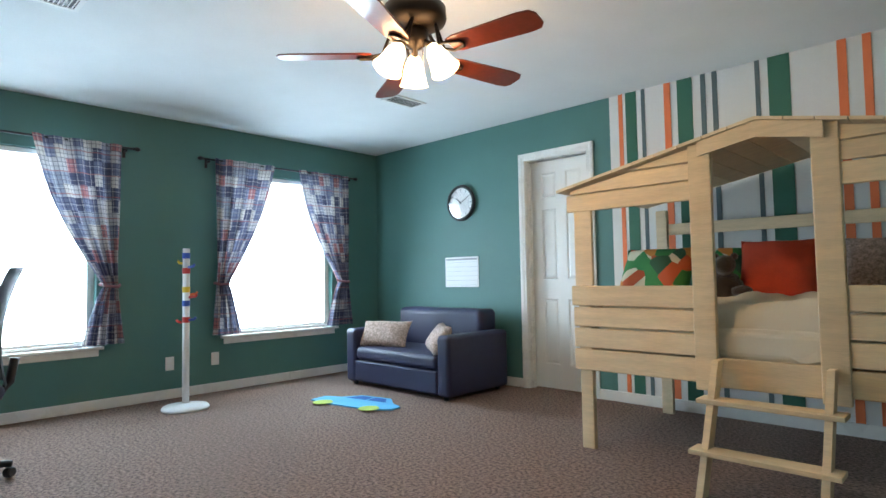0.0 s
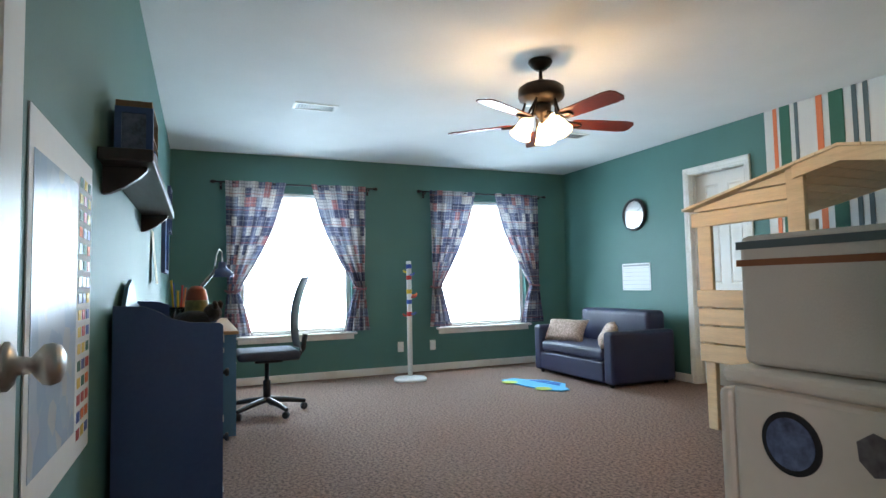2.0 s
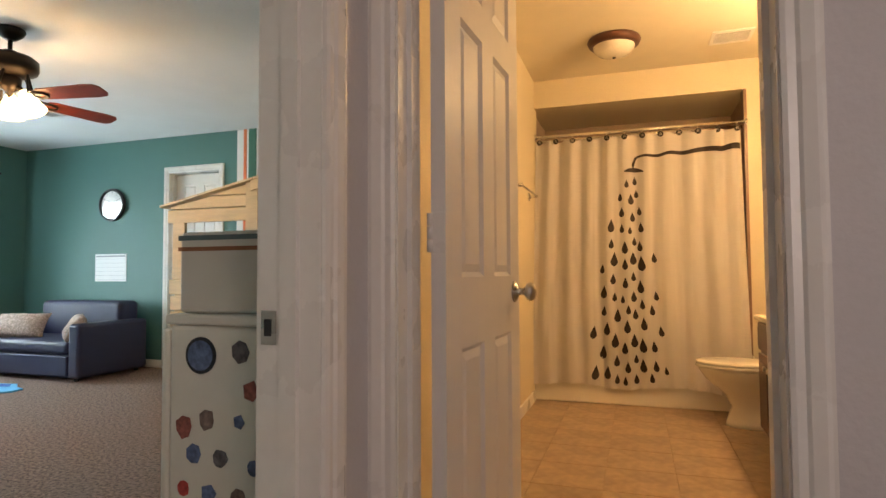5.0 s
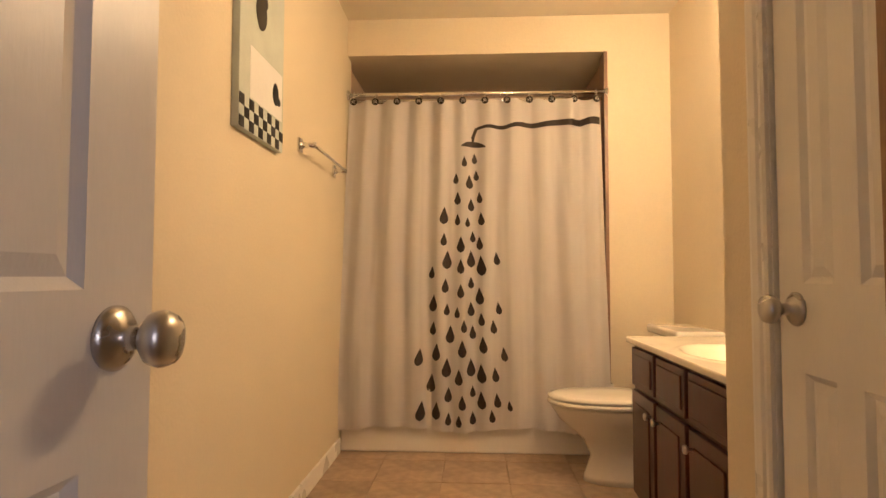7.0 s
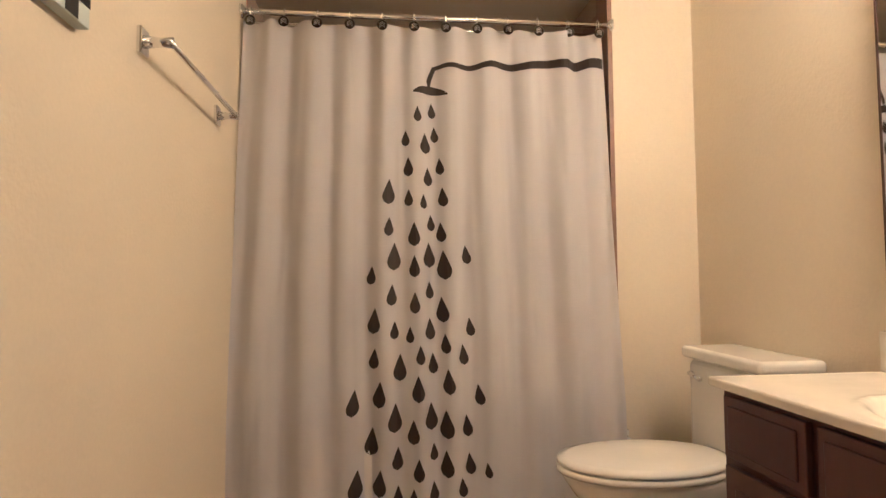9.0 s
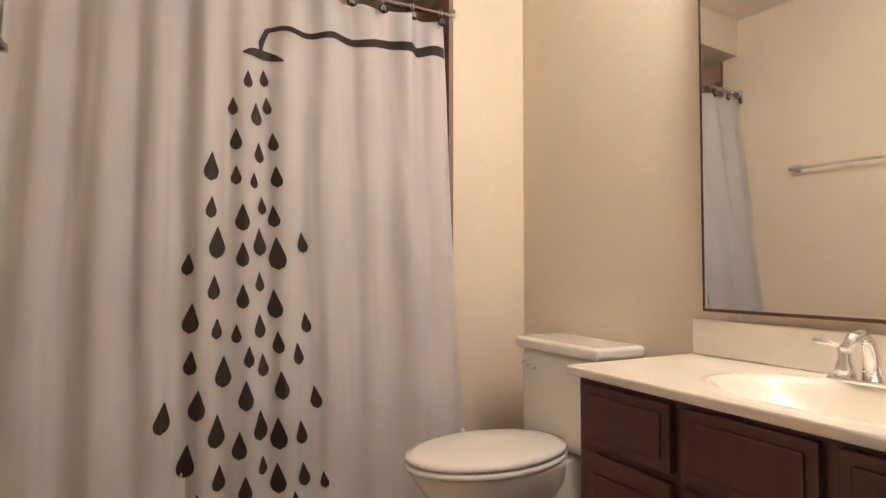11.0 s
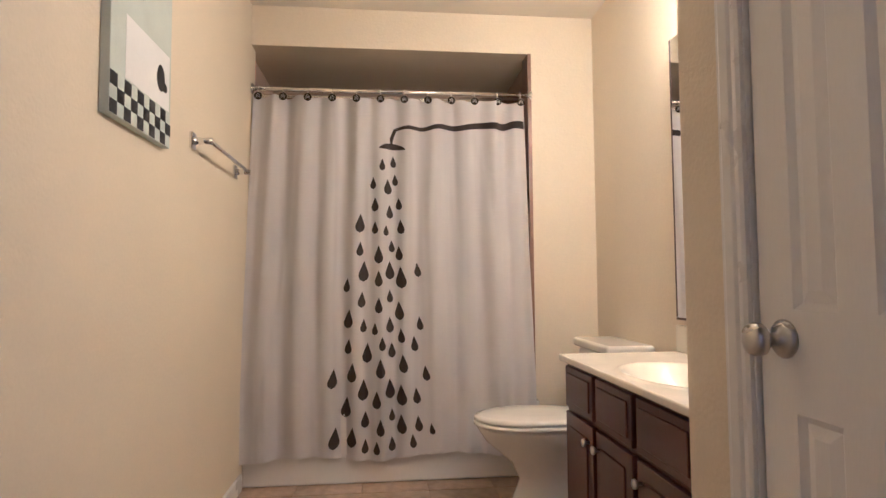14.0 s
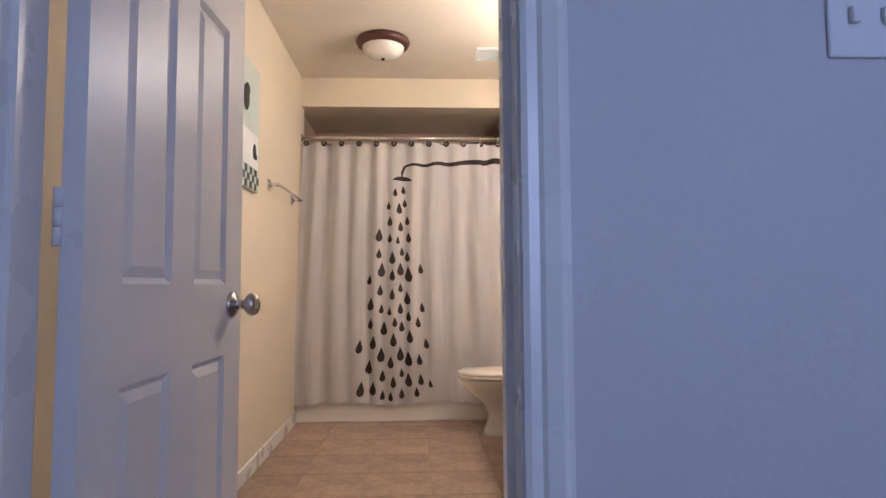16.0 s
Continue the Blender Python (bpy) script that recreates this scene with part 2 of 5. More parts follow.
M_LIGHTBLUE = mat("light_blue_rug_pile", (0.10, 0.42, 0.70), 1.0, vary=0.15, fine=250, bump=0.5)
M_RUGBLUE = mat("dark_blue_rug_pile", (0.02, 0.12, 0.42), 1.0, vary=0.15, fine=250, bump=0.5)
M_RUGGREEN = mat("lime_rug_pile", (0.45, 0.60, 0.12), 1.0, vary=0.15, fine=250, bump=0.5)
M_BEDDING = cloth("cream_bedding", (0.74, 0.66, 0.52), 0.1, 0.9)
M_PILLOWRED = mat("orange_red_pillow", (0.62, 0.07, 0.03), 0.9, vary=0.15, scale=12, fine=200, bump=0.1)
M_TEDDY = mat("brown_plush", (0.045, 0.025, 0.015), 1.0, vary=0.4, fine=200, bump=0.8, sheen=0.4)
M_PATCH = patches("patchwork_pillow", [(0.55, 0.10, 0.03), (0.04, 0.22, 0.06), (0.70, 0.62, 0.45), (0.03, 0.10, 0.05), (0.65, 0.25, 0.05)], 0.11)
M_POSTER = patches("map_print", [(0.55, 0.66, 0.80), (0.62, 0.72, 0.85), (0.50, 0.62, 0.80), (0.70, 0.74, 0.78)], 0.06, 0.25)
M_DESKWOOD = mat("tan_desk_wood", (0.45, 0.27, 0.15), 0.35, vary=0.15, scale=5, fine=40, bump=0.03, stretch=(0.6, 6, 6))

# ---- mesh helpers ----


def part(name, bm, material, parent=None, label="", smooth=False):
    me = bpy.data.meshes.new(name)
    bmesh.ops.recalc_face_normals(bm, faces=bm.faces)
    bm.to_mesh(me)
    bm.free()
    for f in me.polygons:
        f.use_smooth = smooth
    me.materials.append(material)
    ob = new(name, me)
    ob.parent = parent
    if label:
        tagged(ob, label)
    return ob


def thing(name, label, category, m=None, group="", kind=""):
    ob = new(name)
    ob.empty_display_size = 0.1
    if m is not None:
        ob.matrix_world = m
    return tagged(ob, label, category, group, kind)


def add_box(bm, x0, x1, y0, y1, z0, z1, bevel=0.0, seg=2):
    r = bmesh.ops.create_cube(bm, size=1.0)
    vs = r["verts"]
    bmesh.ops.scale(bm, vec=(x1 - x0, y1 - y0, z1 - z0), verts=vs)
    bmesh.ops.translate(bm, vec=((x0 + x1) / 2, (y0 + y1) / 2, (z0 + z1) / 2), verts=vs)
    if bevel:
        es = list({e for v in vs for e in v.link_edges})
        bmesh.ops.bevel(bm, geom=es, offset=bevel, segments=seg, affect="EDGES", profile=0.5)
    return bm


def box(x0, x1, y0, y1, z0, z1, bevel=0.0, seg=2):
    return add_box(bmesh.new(), x0, x1, y0, y1, z0, z1, bevel, seg)


def boxes(rows, bevel=0.0):
    bm = bmesh.new()
    for r in rows:
        b = box(*r, bevel)
        tmp = bpy.data.meshes.new("tmp")
        b.to_mesh(tmp)
        b.free()
        bm.from_mesh(tmp)
        bpy.data.meshes.remove(tmp)
    return bm


def lathe(profile, seg=32, bm=None, m=None):
    """A turned shape from (radius, height) pairs."""
    bm = bm or bmesh.new()
    rings = []
    for r, z in profile:
        if r < 1e-5:
            rings.append([bm.verts.new((0, 0, z))])
        else:
            rings.append([bm.verts.new((r * math.cos(2 * math.pi * i / seg), r * math.sin(2 * math.pi * i / seg), z)) for i in range(seg)])
    for a, b in zip(rings, rings[1:]):
        for i in range(seg):
            j = (i + 1) % seg
            q = [a[i % len(a)], a[j % len(a)], b[j % len(b)], b[i % len(b)]]
            q = list(dict.fromkeys(q))
            if len(q) > 2:
                bm.faces.new(q)
    if m is not None:
        bmesh.ops.transform(bm, matrix=m, verts=[v for r in rings for v in r])
    return bm


def tube(points, radius, seg=10, bm=None):
    """A round bar through points."""
    bm = bm or bmesh.new()
    pts = [Vector(p) for p in points]
    rings, up = [], Vector((0.3, 0.5, 0.81))
    for i, p in enumerate(pts):
        d = (pts[min(i + 1, len(pts) - 1)] - pts[max(i - 1, 0)]).normalized()
        a = d.cross(up).normalized()
        b = d.cross(a)
        rad = radius[i] if isinstance(radius, (list, tuple)) else radius
        rings.append([bm.verts.new(p + rad * (math.cos(2 * math.pi * k / seg) * a + math.sin(2 * math.pi * k / seg) * b)) for k in range(seg)])
    for a, b in zip(rings, rings[1:]):
        for k in range(seg):
            bm.faces.new((a[k], a[(k + 1) % seg], b[(k + 1) % seg], b[k]))
    bm.faces.new(rings[0])
    bm.faces.new(rings[-1])
    return bm


def prism(outline, depth, bevel=0.0):
    """An outline in x, z pushed along y from 0 to depth."""
    bm = bmesh.new()
    a = [bm.verts.new((x, 0, z)) for x, z in outline]
    b = [bm.verts.new((x, depth, z)) for x, z in outline]
    bm.faces.new(a)
    bm.faces.new(b[::-1])
    for i in range(len(a)):
        j = (i + 1) % len(a)
        bm.faces.new((a[i], b[i], b[j], a[j]))
    if bevel:
        bmesh.ops.bevel(bm, geom=list(bm.edges), offset=bevel, segments=2, affect="EDGES", profile=0.5)
    return bm


def moved(bm, m):
    bmesh.ops.transform(bm, matrix=m, verts=bm.verts)
    return bm


def cushion(w, h, d, n=14):
    """A stuffed cushion lying in x, y, its seam in the middle."""
    bm = bmesh.new()
    for s in (1, -1):
        g = []
        for i in range(n + 1):
            row = []
            for j in range(n + 1):
                u, v = 2 * i / n - 1, 2 * j / n - 1
                puff = ((1 - u ** 4) * (1 - v ** 4)) ** 0.6
                pinch = 1 - 0.07 * (1 - abs(u) ** 2) * abs(v) ** 3
                pinch2 = 1 - 0.07 * (1 - abs(v) ** 2) * abs(u) ** 3
                row.append(bm.verts.new((u * w / 2 * pinch2, v * h / 2 * pinch, s * d / 2 * puff * (1 + 0.12 * math.sin(5 * u + 3 * v)))))
            g.append(row)
        for i in range(n):
            for j in range(n):
                bm.faces.new((g[i][j], g[i + 1][j], g[i + 1][j + 1], g[i][j + 1]))
    bmesh.ops.remove_doubles(bm, verts=bm.verts, dist=0.0005)
    return bm


def sheet(nu, nv, fn, uvfn=None):
    """A grid of points fn(u, v), u and v from 0 to 1."""
    bm = bmesh.new()
    g = [[bm.verts.new(fn(i / nu, j / nv)) for j in range(nv + 1)] for i in range(nu + 1)]
    layer = bm.loops.layers.uv.new("UVMap")
    for i in range(nu):
        for j in range(nv):
            f = bm.faces.new((g[i][j], g[i + 1][j], g[i + 1][j + 1], g[i][j + 1]))
            if uvfn:
                for lp, (a, b) in zip(f.loops, ((i, j), (i + 1, j), (i + 1, j + 1), (i, j + 1))):
                    lp[layer].uv = uvfn(a / nu, b / nv)
    return bm


def structure(name, bm, material, label, category):
    return tagged(part(name, bm, material), label, category, kind="structure")


# ---- structure: bedroom ----
BD0, BD1 = -0.15, 0.63                                       # bedroom door opening
T = 0.12
structure("floor_bedroom", boxes([(BX0, 1.15, BY0, BY1, -0.1, 0), (1.15, BX1, BY0, TY0, -0.1, 0), (CD0 - 0.1, CD1 + 0.1, BY1, BY1 + T + 0.1, -0.1, -0.001), (BX1, HX, BY0, BD1, -0.1, -0.002), (HX, 3.4, -1.9, HY + 0.02, -0.1, -0.003)]), M_CARPET, "worn brown loop pile carpet of the bedroom", "floor")
structure("ceiling_bedroom", boxes([(BX0 - T, 1.12, BY0 - T, BY1 + T, BH, BH + 0.1), (1.12, HX, BY0 - T, HY, BH, BH + 0.1)]), M_CEIL, "white textured ceiling of the bedroom", "ceiling")
(a1, b1), (a2, b2) = WIN
structure("wall_west", boxes([(BX0 - 0.16, BX0, BY0 - T, a1, 0, BH), (BX0 - 0.16, BX0, b1, a2, 0, BH), (BX0 - 0.16, BX0, b2, BY1 + T, 0, BH),
                              (BX0 - 0.16, BX0, a1, b1, 0, WZ0), (BX0 - 0.16, BX0, a1, b1, WZ1, BH), (BX0 - 0.16, BX0, a2, b2, 0, WZ0), (BX0 - 0.16, BX0, a2, b2, WZ1, BH)]),
          M_GREEN, "dark green painted wall with two windows", "wall")
STR = -1.903
structure("wall_north_green", boxes([(BX0, CD0, BY1, BY1 + T, 0, BH), (CD1, STR, BY1, BY1 + T, 0, BH), (CD0, CD1, BY1, BY1 + T, 2.05, BH)]), M_GREEN, "green painted wall beside the white door", "wall")
wall_striped = structure("wall_north_striped", box(STR, 1.110, BY1, BY1 + T, 0, BH), M_WHITEWALL, "white wall with painted green, grey and orange stripes", "wall")
structure("wall_closet_back", box(CD0 - 0.1, CD1 + 0.1, BY1 + T + 0.03, BY1 + T + 0.1, 0, BH), M_WHITEWALL, "plain wall behind the white door", "wall")
structure("wall_south", box(BX0, HX, BY0 - T, BY0, 0, BH), M_GREEN, "green painted wall with shelf and poster", "wall")
structure("wall_east", boxes([(BX1, HX - 0.06, BD1, TY0, 0, BH), (1.110, 1.116, TY0, BY1 + T, 0, BH), (1.116, BX1, TY0 - 0.05, TY0, 0, BH), (BX1, HX - 0.06, BY0, BD0, 0, BH), (BX1, HX - 0.06, BD0, BD1, 2.06, BH)]), M_GREEN, "green wall with the bedroom doorway", "wall")

# ---- structure: hall and bathroom ----
structure("wall_hall_west", boxes([(HX - 0.06, HX, BD1, HY, 0, BH), (HX - 0.06, HX, -1.9, BD0, 0, BH), (HX - 0.06, HX, BD0, BD1, 2.06, BH)]), M_HALL, "pale hall wall round the bedroom doorway", "wall")
DO0, DO1 = 1.457, 2.148                                        # bath door opening
structure("wall_hall_north", boxes([(HX - 0.06, DO0, HY, HY + 0.06, 0, TH), (DO1, 3.4, HY, HY + 0.06, 0, TH), (DO0, DO1, HY, HY + 0.06, 2.06, TH)]), M_HALL, "pale hall wall round the bathroom doorway", "wall")
structure("wall_bath_south", boxes([(TX0, DO0, HY + 0.06, TY0, 0, TH), (DO1, CLX, HY + 0.06, TY0, 0, TH), (DO0, DO1, HY + 0.06, TY0, 2.06, TH)]), M_CREAM, "cream bathroom wall round the doorway", "wall")
structure("wall_hall_east", box(3.4, 3.5, -1.9, HY, 0, BH), M_HALL, "plain pale hall wall", "wall")
structure("wall_hall_south", box(HX - 0.06, 3.5, -2.0, -1.9, 0, BH), M_HALL, "plain pale hall wall", "wall")
structure("ceiling_hall", box(HX, 3.5, -2.0, HY, BH, BH + 0.1), M_CEIL, "white hall ceiling", "ceiling")
structure("wall_bath_west", box(1.128, TX0, TY0, TY1 + 0.1, 0, TH), M_CREAM, "cream bathroom wall with towel bar", "wall")
structure("wall_bath_east", box(TX1, TX1 + 0.1, CLY, TY1 + 0.9, 0, TH), M_CREAM, "cream bathroom wall behind toilet and vanity", "wall")
structure("wall_alcove_front", boxes([(TUB1, TX1, TY1, TY1 + 0.1, 0, TH), (TX0 - 0.1, TUB1, TY1, TY1 + 0.1, 2.30, TH)], 0.0), M_CREAM, "cream wall with rounded corners round the tub alcove", "wall")
LC0, LC1 = 1.77, 2.215                                         # linen closet door
structure("wall_linen_closet", boxes([(CLX, CLX + 0.1, TY0 - 0.06, LC0, 0, TH), (CLX, CLX + 0.1, LC1, CLY, 0, TH), (CLX, CLX + 0.1, LC0, LC1, 2.05, TH), (CLX + 0.1, TX1 + 0.1, CLY - 0.1, CLY, 0, TH)]), M_CREAM, "cream wall of the linen closet", "wall")
structure("wall_linen_closet_back", box(CLX + 0.12, CLX + 0.2, LC0 - 0.1, LC1 + 0.1, 0, TH), M_CREAM, "plain wall inside the linen closet", "wall")
structure("ceiling_bath", box(TX0 - 0.1, TX1 + 0.1, HY, TUBY + 0.1, TH, TH + 0.1), mat("bath_ceiling_paint", (0.74, 0.68, 0.56), 0.9, vary=0.04, fine=110, bump=0.2), "cream bathroom ceiling", "ceiling")
structure("ceiling_alcove", box(TX0 - 0.1, TX1, TY1 + 0.1, TUBY + 0.1, 2.30, 2.36), M_CREAM, "low ceiling over the bathtub", "ceiling")
bath_floor = structure("floor_bath", box(TX0, TX1, HY + 0.02, TY1 + 0.1, -0.1, -0.006), M_GROUT, "tan ceramic tile floor with grout joints", "floor")
alcove = structure("wall_alcove_tiles", boxes([(TUB0 - 0.012, TUB0 - 0.006, TY1 + 0.1, TUBY, 0, 2.30), (TUB1 + 0.006, TUB1 + 0.1, TY1 + 0.1, TUBY, 0, 2.30), (TUB0 - 0.1, TUB1 + 0.1, TUBY, TUBY + 0.1, 0, 2.30)]), M_GROUT, "brown tiled walls round the bathtub", "wall")


def casing(name, label, width, height, m, side=0.062):
    """A moulded door casing in local x, z, standing proud towards -y."""
    t = thing(name, label, "trim", m, kind="structure")
    prof = [(0, 0), (0, -0.010), (0.008, -0.014), (0.022, -0.012), (0.028, -0.017), (0.048, -0.020), (0.056, -0.017), (side, -0.017), (side, 0)]

    def strip(a, b, mitre):
        bm = bmesh.new()
        rows = []
        for (px, py) in prof:
            rows.append((bm.verts.new(a(px, py)), bm.verts.new(b(px, py))))
        for (p, q), (r, s) in zip(rows, rows[1:]):
            bm.faces.new((p, q, s, r))
        bm.faces.new([r[0] for r in rows])
        bm.faces.new([r[1] for r in rows])
        return bm
    part("left_casing", strip(lambda p, d: (-p, d, 0), lambda p, d: (-p, d, height + p), 1), M_TRIM, t)
    part("right_casing", strip(lambda p, d: (width + p, d, 0), lambda p, d: (width + p, d, height + p), 1), M_TRIM, t)
    part("head_casing", strip(lambda p, d: (-p, d, height + p), lambda p, d: (width + p, d, height + p), 1), M_TRIM, t)
    return t


def jamb(name, label, width, height, depth, m, stop=0.05):
    """The lining of a doorway: local x across, y through the wall."""
    t = thing(name, label, "trim", m, kind="structure")
    k = 0.004
    part("left_jamb", boxes([(-0.016, k, -0.002, depth + 0.002, 0, height + k), (k, k + 0.011, stop, stop + 0.034, 0, height)]), M_TRIM, t)
    part("right_jamb", boxes([(width - k, width + 0.016, -0.002, depth + 0.002, 0, height + k), (width - k - 0.011, width - k, stop, stop + 0.034, 0, height)]), M_TRIM, t)
    part("head_jamb", box(k, width - k, -0.002, depth + 0.002, height - k, height + 0.016), M_TRIM, t)
    return t


def knob(parent, x, z, y, s):
    """A round door knob on the face at y, pointing towards s along y."""
    prof = [(0.0, 0), (0.033, 0), (0.033, 0.004), (0.026, 0.010), (0.013, 0.014), (0.011, 0.030), (0.018, 0.036), (0.027, 0.044), (0.029, 0.053), (0.025, 0.063), (0.014, 0.068), (0, 0.069)]
    m = Matrix.Translation((x, y, z)) @ Euler((radians(-90 * s), 0, 0)).to_matrix().to_4x4()
    return part("door_knob", lathe(prof, 28, m=m), M_NICKEL, parent, "satin nickel round door knob", True)


def hinge(parent, z, y, leaf, name="hinge"):
    bm = boxes([(0.002, 0.038, y, y + leaf, z - 0.045, z + 0.045)], 0.0006)
    for k in range(3):
        lathe([(0, 0), (0.0065, 0), (0.0065, 0.028), (0, 0.028)], 12, bm, Matrix.Translation((-0.004, y, z - 0.044 + 0.0295 * k)))
    for dz in (-0.03, 0, 0.03):
        lathe([(0, 0), (0.0035, 0), (0.002, 0.0016), (0, 0.0016)], 8, bm, Matrix.Translation((0.028 if dz else 0.018, y, z + dz)) @ Euler((radians(90), 0, 0)).to_matrix().to_4x4())
    return part(name, bm, M_NICKEL, parent, "nickel butt hinge")


def panel_door(name, label, w, h, m, knob_sides=(), hinges=True, narrow=False):
    """A six panel door: local x from the hinge, y through the leaf, z up."""
    t = thing(name, label, "door", m)
    th = 0.0175
    st = 0.105 if not narrow else 0.085
    zs = [(0.22, 0.80), (0.97, 1.60), (1.70, h - 0.11)]
    mid = 0.10 if not narrow else 0.07
    cols = [(st, w / 2 - mid / 2), (w / 2 + mid / 2, w - st)]
    rows = [(0, st, -th, th, 0.01, h), (w - st, w, -th, th, 0.01, h)]
    zz = [0.01] + [v for z in zs for v in z] + [h]
    for i in range(0, len(zz), 2):
        rows.append((st, w - st, -th, th, zz[i], zz[i + 1]))
    for z0, z1 in zs:
        rows.append((cols[0][1], cols[1][0], -th, th, z0, z1))
        for c0, c1 in cols:
            rows.append((c0, c1, -0.008, 0.008, z0, z1))
    part("door_leaf", boxes(rows), M_DOOR, t)
    for z0, z1 in zs:
        for c0, c1 in cols:
            bm = bmesh.new()
            for s in (-1, 1):
                i, d = 0.012, 0.032
                lo = [(c0 + i, z0 + i), (c1 - i, z0 + i), (c1 - i, z1 - i), (c0 + i, z1 - i)]
                hi = [(c0 + d, z0 + d), (c1 - d, z0 + d), (c1 - d, z1 - d), (c0 + d, z1 - d)]
                a = [bm.verts.new((x, s * 0.0085, z)) for x, z in lo]
                b = [bm.verts.new((x, s * 0.0150, z)) for x, z in hi]
                for k in range(4):
                    bm.faces.new((a[k], a[(k + 1) % 4], b[(k + 1) % 4], b[k]))
                bm.faces.new(b)
                # sloping moulding round the field
                o = [(c0, z0), (c1, z0), (c1, z1), (c0, z1)]
                e = [bm.verts.new((x, s * 0.0172, z)) for x, z in o]
                g = [bm.verts.new((x, s * 0.0085, z)) for x, z in lo]
                for k in range(4):
                    bm.faces.new((e[k], e[(k + 1) % 4], g[(k + 1) % 4], g[k]))
            part("door_panel", bm, M_DOOR, t)
    for s in knob_sides:
        knob(t, w - 0.062, 0.92, s * th, s)
    return t


# bedroom closet door, set back in its lining
casing("trim_closet_door", "white moulded casing round the closed closet door", CD1 - CD0, 2.05, pose(CD0, BY1, 0))
jamb("trim_closet_jamb", "white lining of the closet doorway", CD1 - CD0, 2.05, T, pose(CD0, BY1, 0), 0.045)
panel_door("door_1", "closed white six-panel closet door in the green wall", CD1 - CD0 - 0.014, 2.035, pose(CD0 + 0.007, BY1 + 0.105, 0), ())
# bedroom doorway
casing("trim_bedroom_door_hall", "white moulded casing of the bedroom doorway, hall side", BD1 - BD0, 2.06, pose(HX, BD0, 0, 0, 0, 90))
casing("trim_bedroom_door_room", "white moulded casing of the bedroom doorway, room side", BD1 - BD0, 2.06, pose(BX1, BD1, 0, 0, 0, -90), 0.055)
bj = jamb("trim_bedroom_jamb", "white lining of the bedroom doorway with a strike plate", BD1 - BD0, 2.06, HX - BX1, pose(HX, BD0, 0, 0, 0, 90), 0.04)
strike = boxes([(BX1 + 0.003, BX1 + 0.034, BD1 - 0.0065, BD1 - 0.0042, 0.855, 0.915)], 0.0006)
part("strike_plate", moved(strike, bj.matrix_world.inverted()), M_NICKEL, bj, "nickel strike plate")
# no hole is cut: a thin black plate paints its shade
part("strike_hole_shade", moved(box(BX1 + 0.010, BX1 + 0.025, BD1 - 0.0072, BD1 - 0.0066, 0.870, 0.900), bj.matrix_world.inverted()), M_BLACK, bj, "thin black plate painting the shade of the latch hole")
bd = panel_door("door_2", "white six-panel bedroom door standing open against the wall", 0.765, 2.04, pose(BX1 - 0.005, BD0 + 0.022, 0, 0, 0, 181.2), (-1,))
# bathroom doorway
casing("trim_bath_door_hall", "white moulded casing of the bathroom doorway, hall side", DO1 - DO0, 2.06, pose(DO0, HY, 0))
casing("trim_bath_door_room", "white moulded casing of the bathroom doorway, room side", DO1 - DO0, 2.06, pose(DO1, TY0, 0, 0, 0, 180), 0.055)
jamb("trim_bath_jamb", "white lining of the bathroom doorway", DO1 - DO0, 2.06, TY0 - HY, pose(DO0, HY, 0), 0.045)
bath_door = panel_door("door_3", "white six-panel bathroom door standing open", 0.655, 2.04, pose(DO0 + 0.026, TY0 + 0.008, 0, 0, 0, 87) @ pose(0.004, -0.0175, 0), (1, -1))
for z in (0.25, 1.07, 1.83):
    part("hinge", moved(boxes([(-0.0025, -0.0005, -0.0165, 0.0165, z - 0.045, z + 0.045)], 0.0005), Matrix()), M_TRIM, bath_door, "white painted hinge leaf")
    bm = bmesh.new()
    for k in range(3):
        lathe([(0, 0), (0.0065, 0), (0.0065, 0.028), (0, 0.028)], 12, bm, Matrix.Translation((-0.006, 0.018, z - 0.044 + 0.0295 * k)))
    part("hinge_barrel", bm, M_TRIM, bath_door, "white painted hinge barrel", True)
# linen closet
casing("trim_linen_door", "cream painted casing of the linen closet door", LC1 - LC0, 2.05, pose(CLX, LC1, 0, 0, 0, -90))
jamb("trim_linen_jamb", "white lining of the linen closet doorway", LC1 - LC0, 2.05, 0.1, pose(CLX, LC1, 0, 0, 0, -90), 0.05)
panel_door("door_4", "closed narrow white panelled linen closet door", LC1 - LC0 - 0.014, 2.035, pose(CLX + 0.026, LC0 + 0.007, 0, 0, 0, 90), (1,), narrow=True)

# baseboards
BB = 0.082


def baseboard(name, x0, x1, y0, y1):
    bm = box(x0, x1, y0, y1, 0, BB, 0.004)
    return structure(name, bm, M_TRIM, "white painted baseboard along the wall", "baseboard")


baseboard("baseboard_west", BX0, BX0 + 0.014, BY0, BY1)
baseboard("baseboard_north_1", BX0 + 0.014, CD0 - 0.064, BY1 - 0.014, BY1)
baseboard("baseboard_north_2", CD1 + 0.064, 1.11, BY1 - 0.017, BY1)
baseboard("baseboard_south", BX0 + 0.014, 0.3, BY0, BY0 + 0.014)
baseboard("baseboard_east", 1.096, 1.11, TY0 + 0.5, BY1 - 0.017)
baseboard("baseboard_bath_west", TX0, TX0 + 0.014, TY0, TY1 - 0.15)
baseboard("baseboard_bath_east", TX1 - 0.014, TX1, 3.40, TY1 - 0.002)
baseboard("baseboard_hall", DO1 + 0.064, 3.4, HY - 0.014, HY)
baseboard("baseboard_linen", CLX - 0.014, CLX, LC1 + 0.064, CLY)

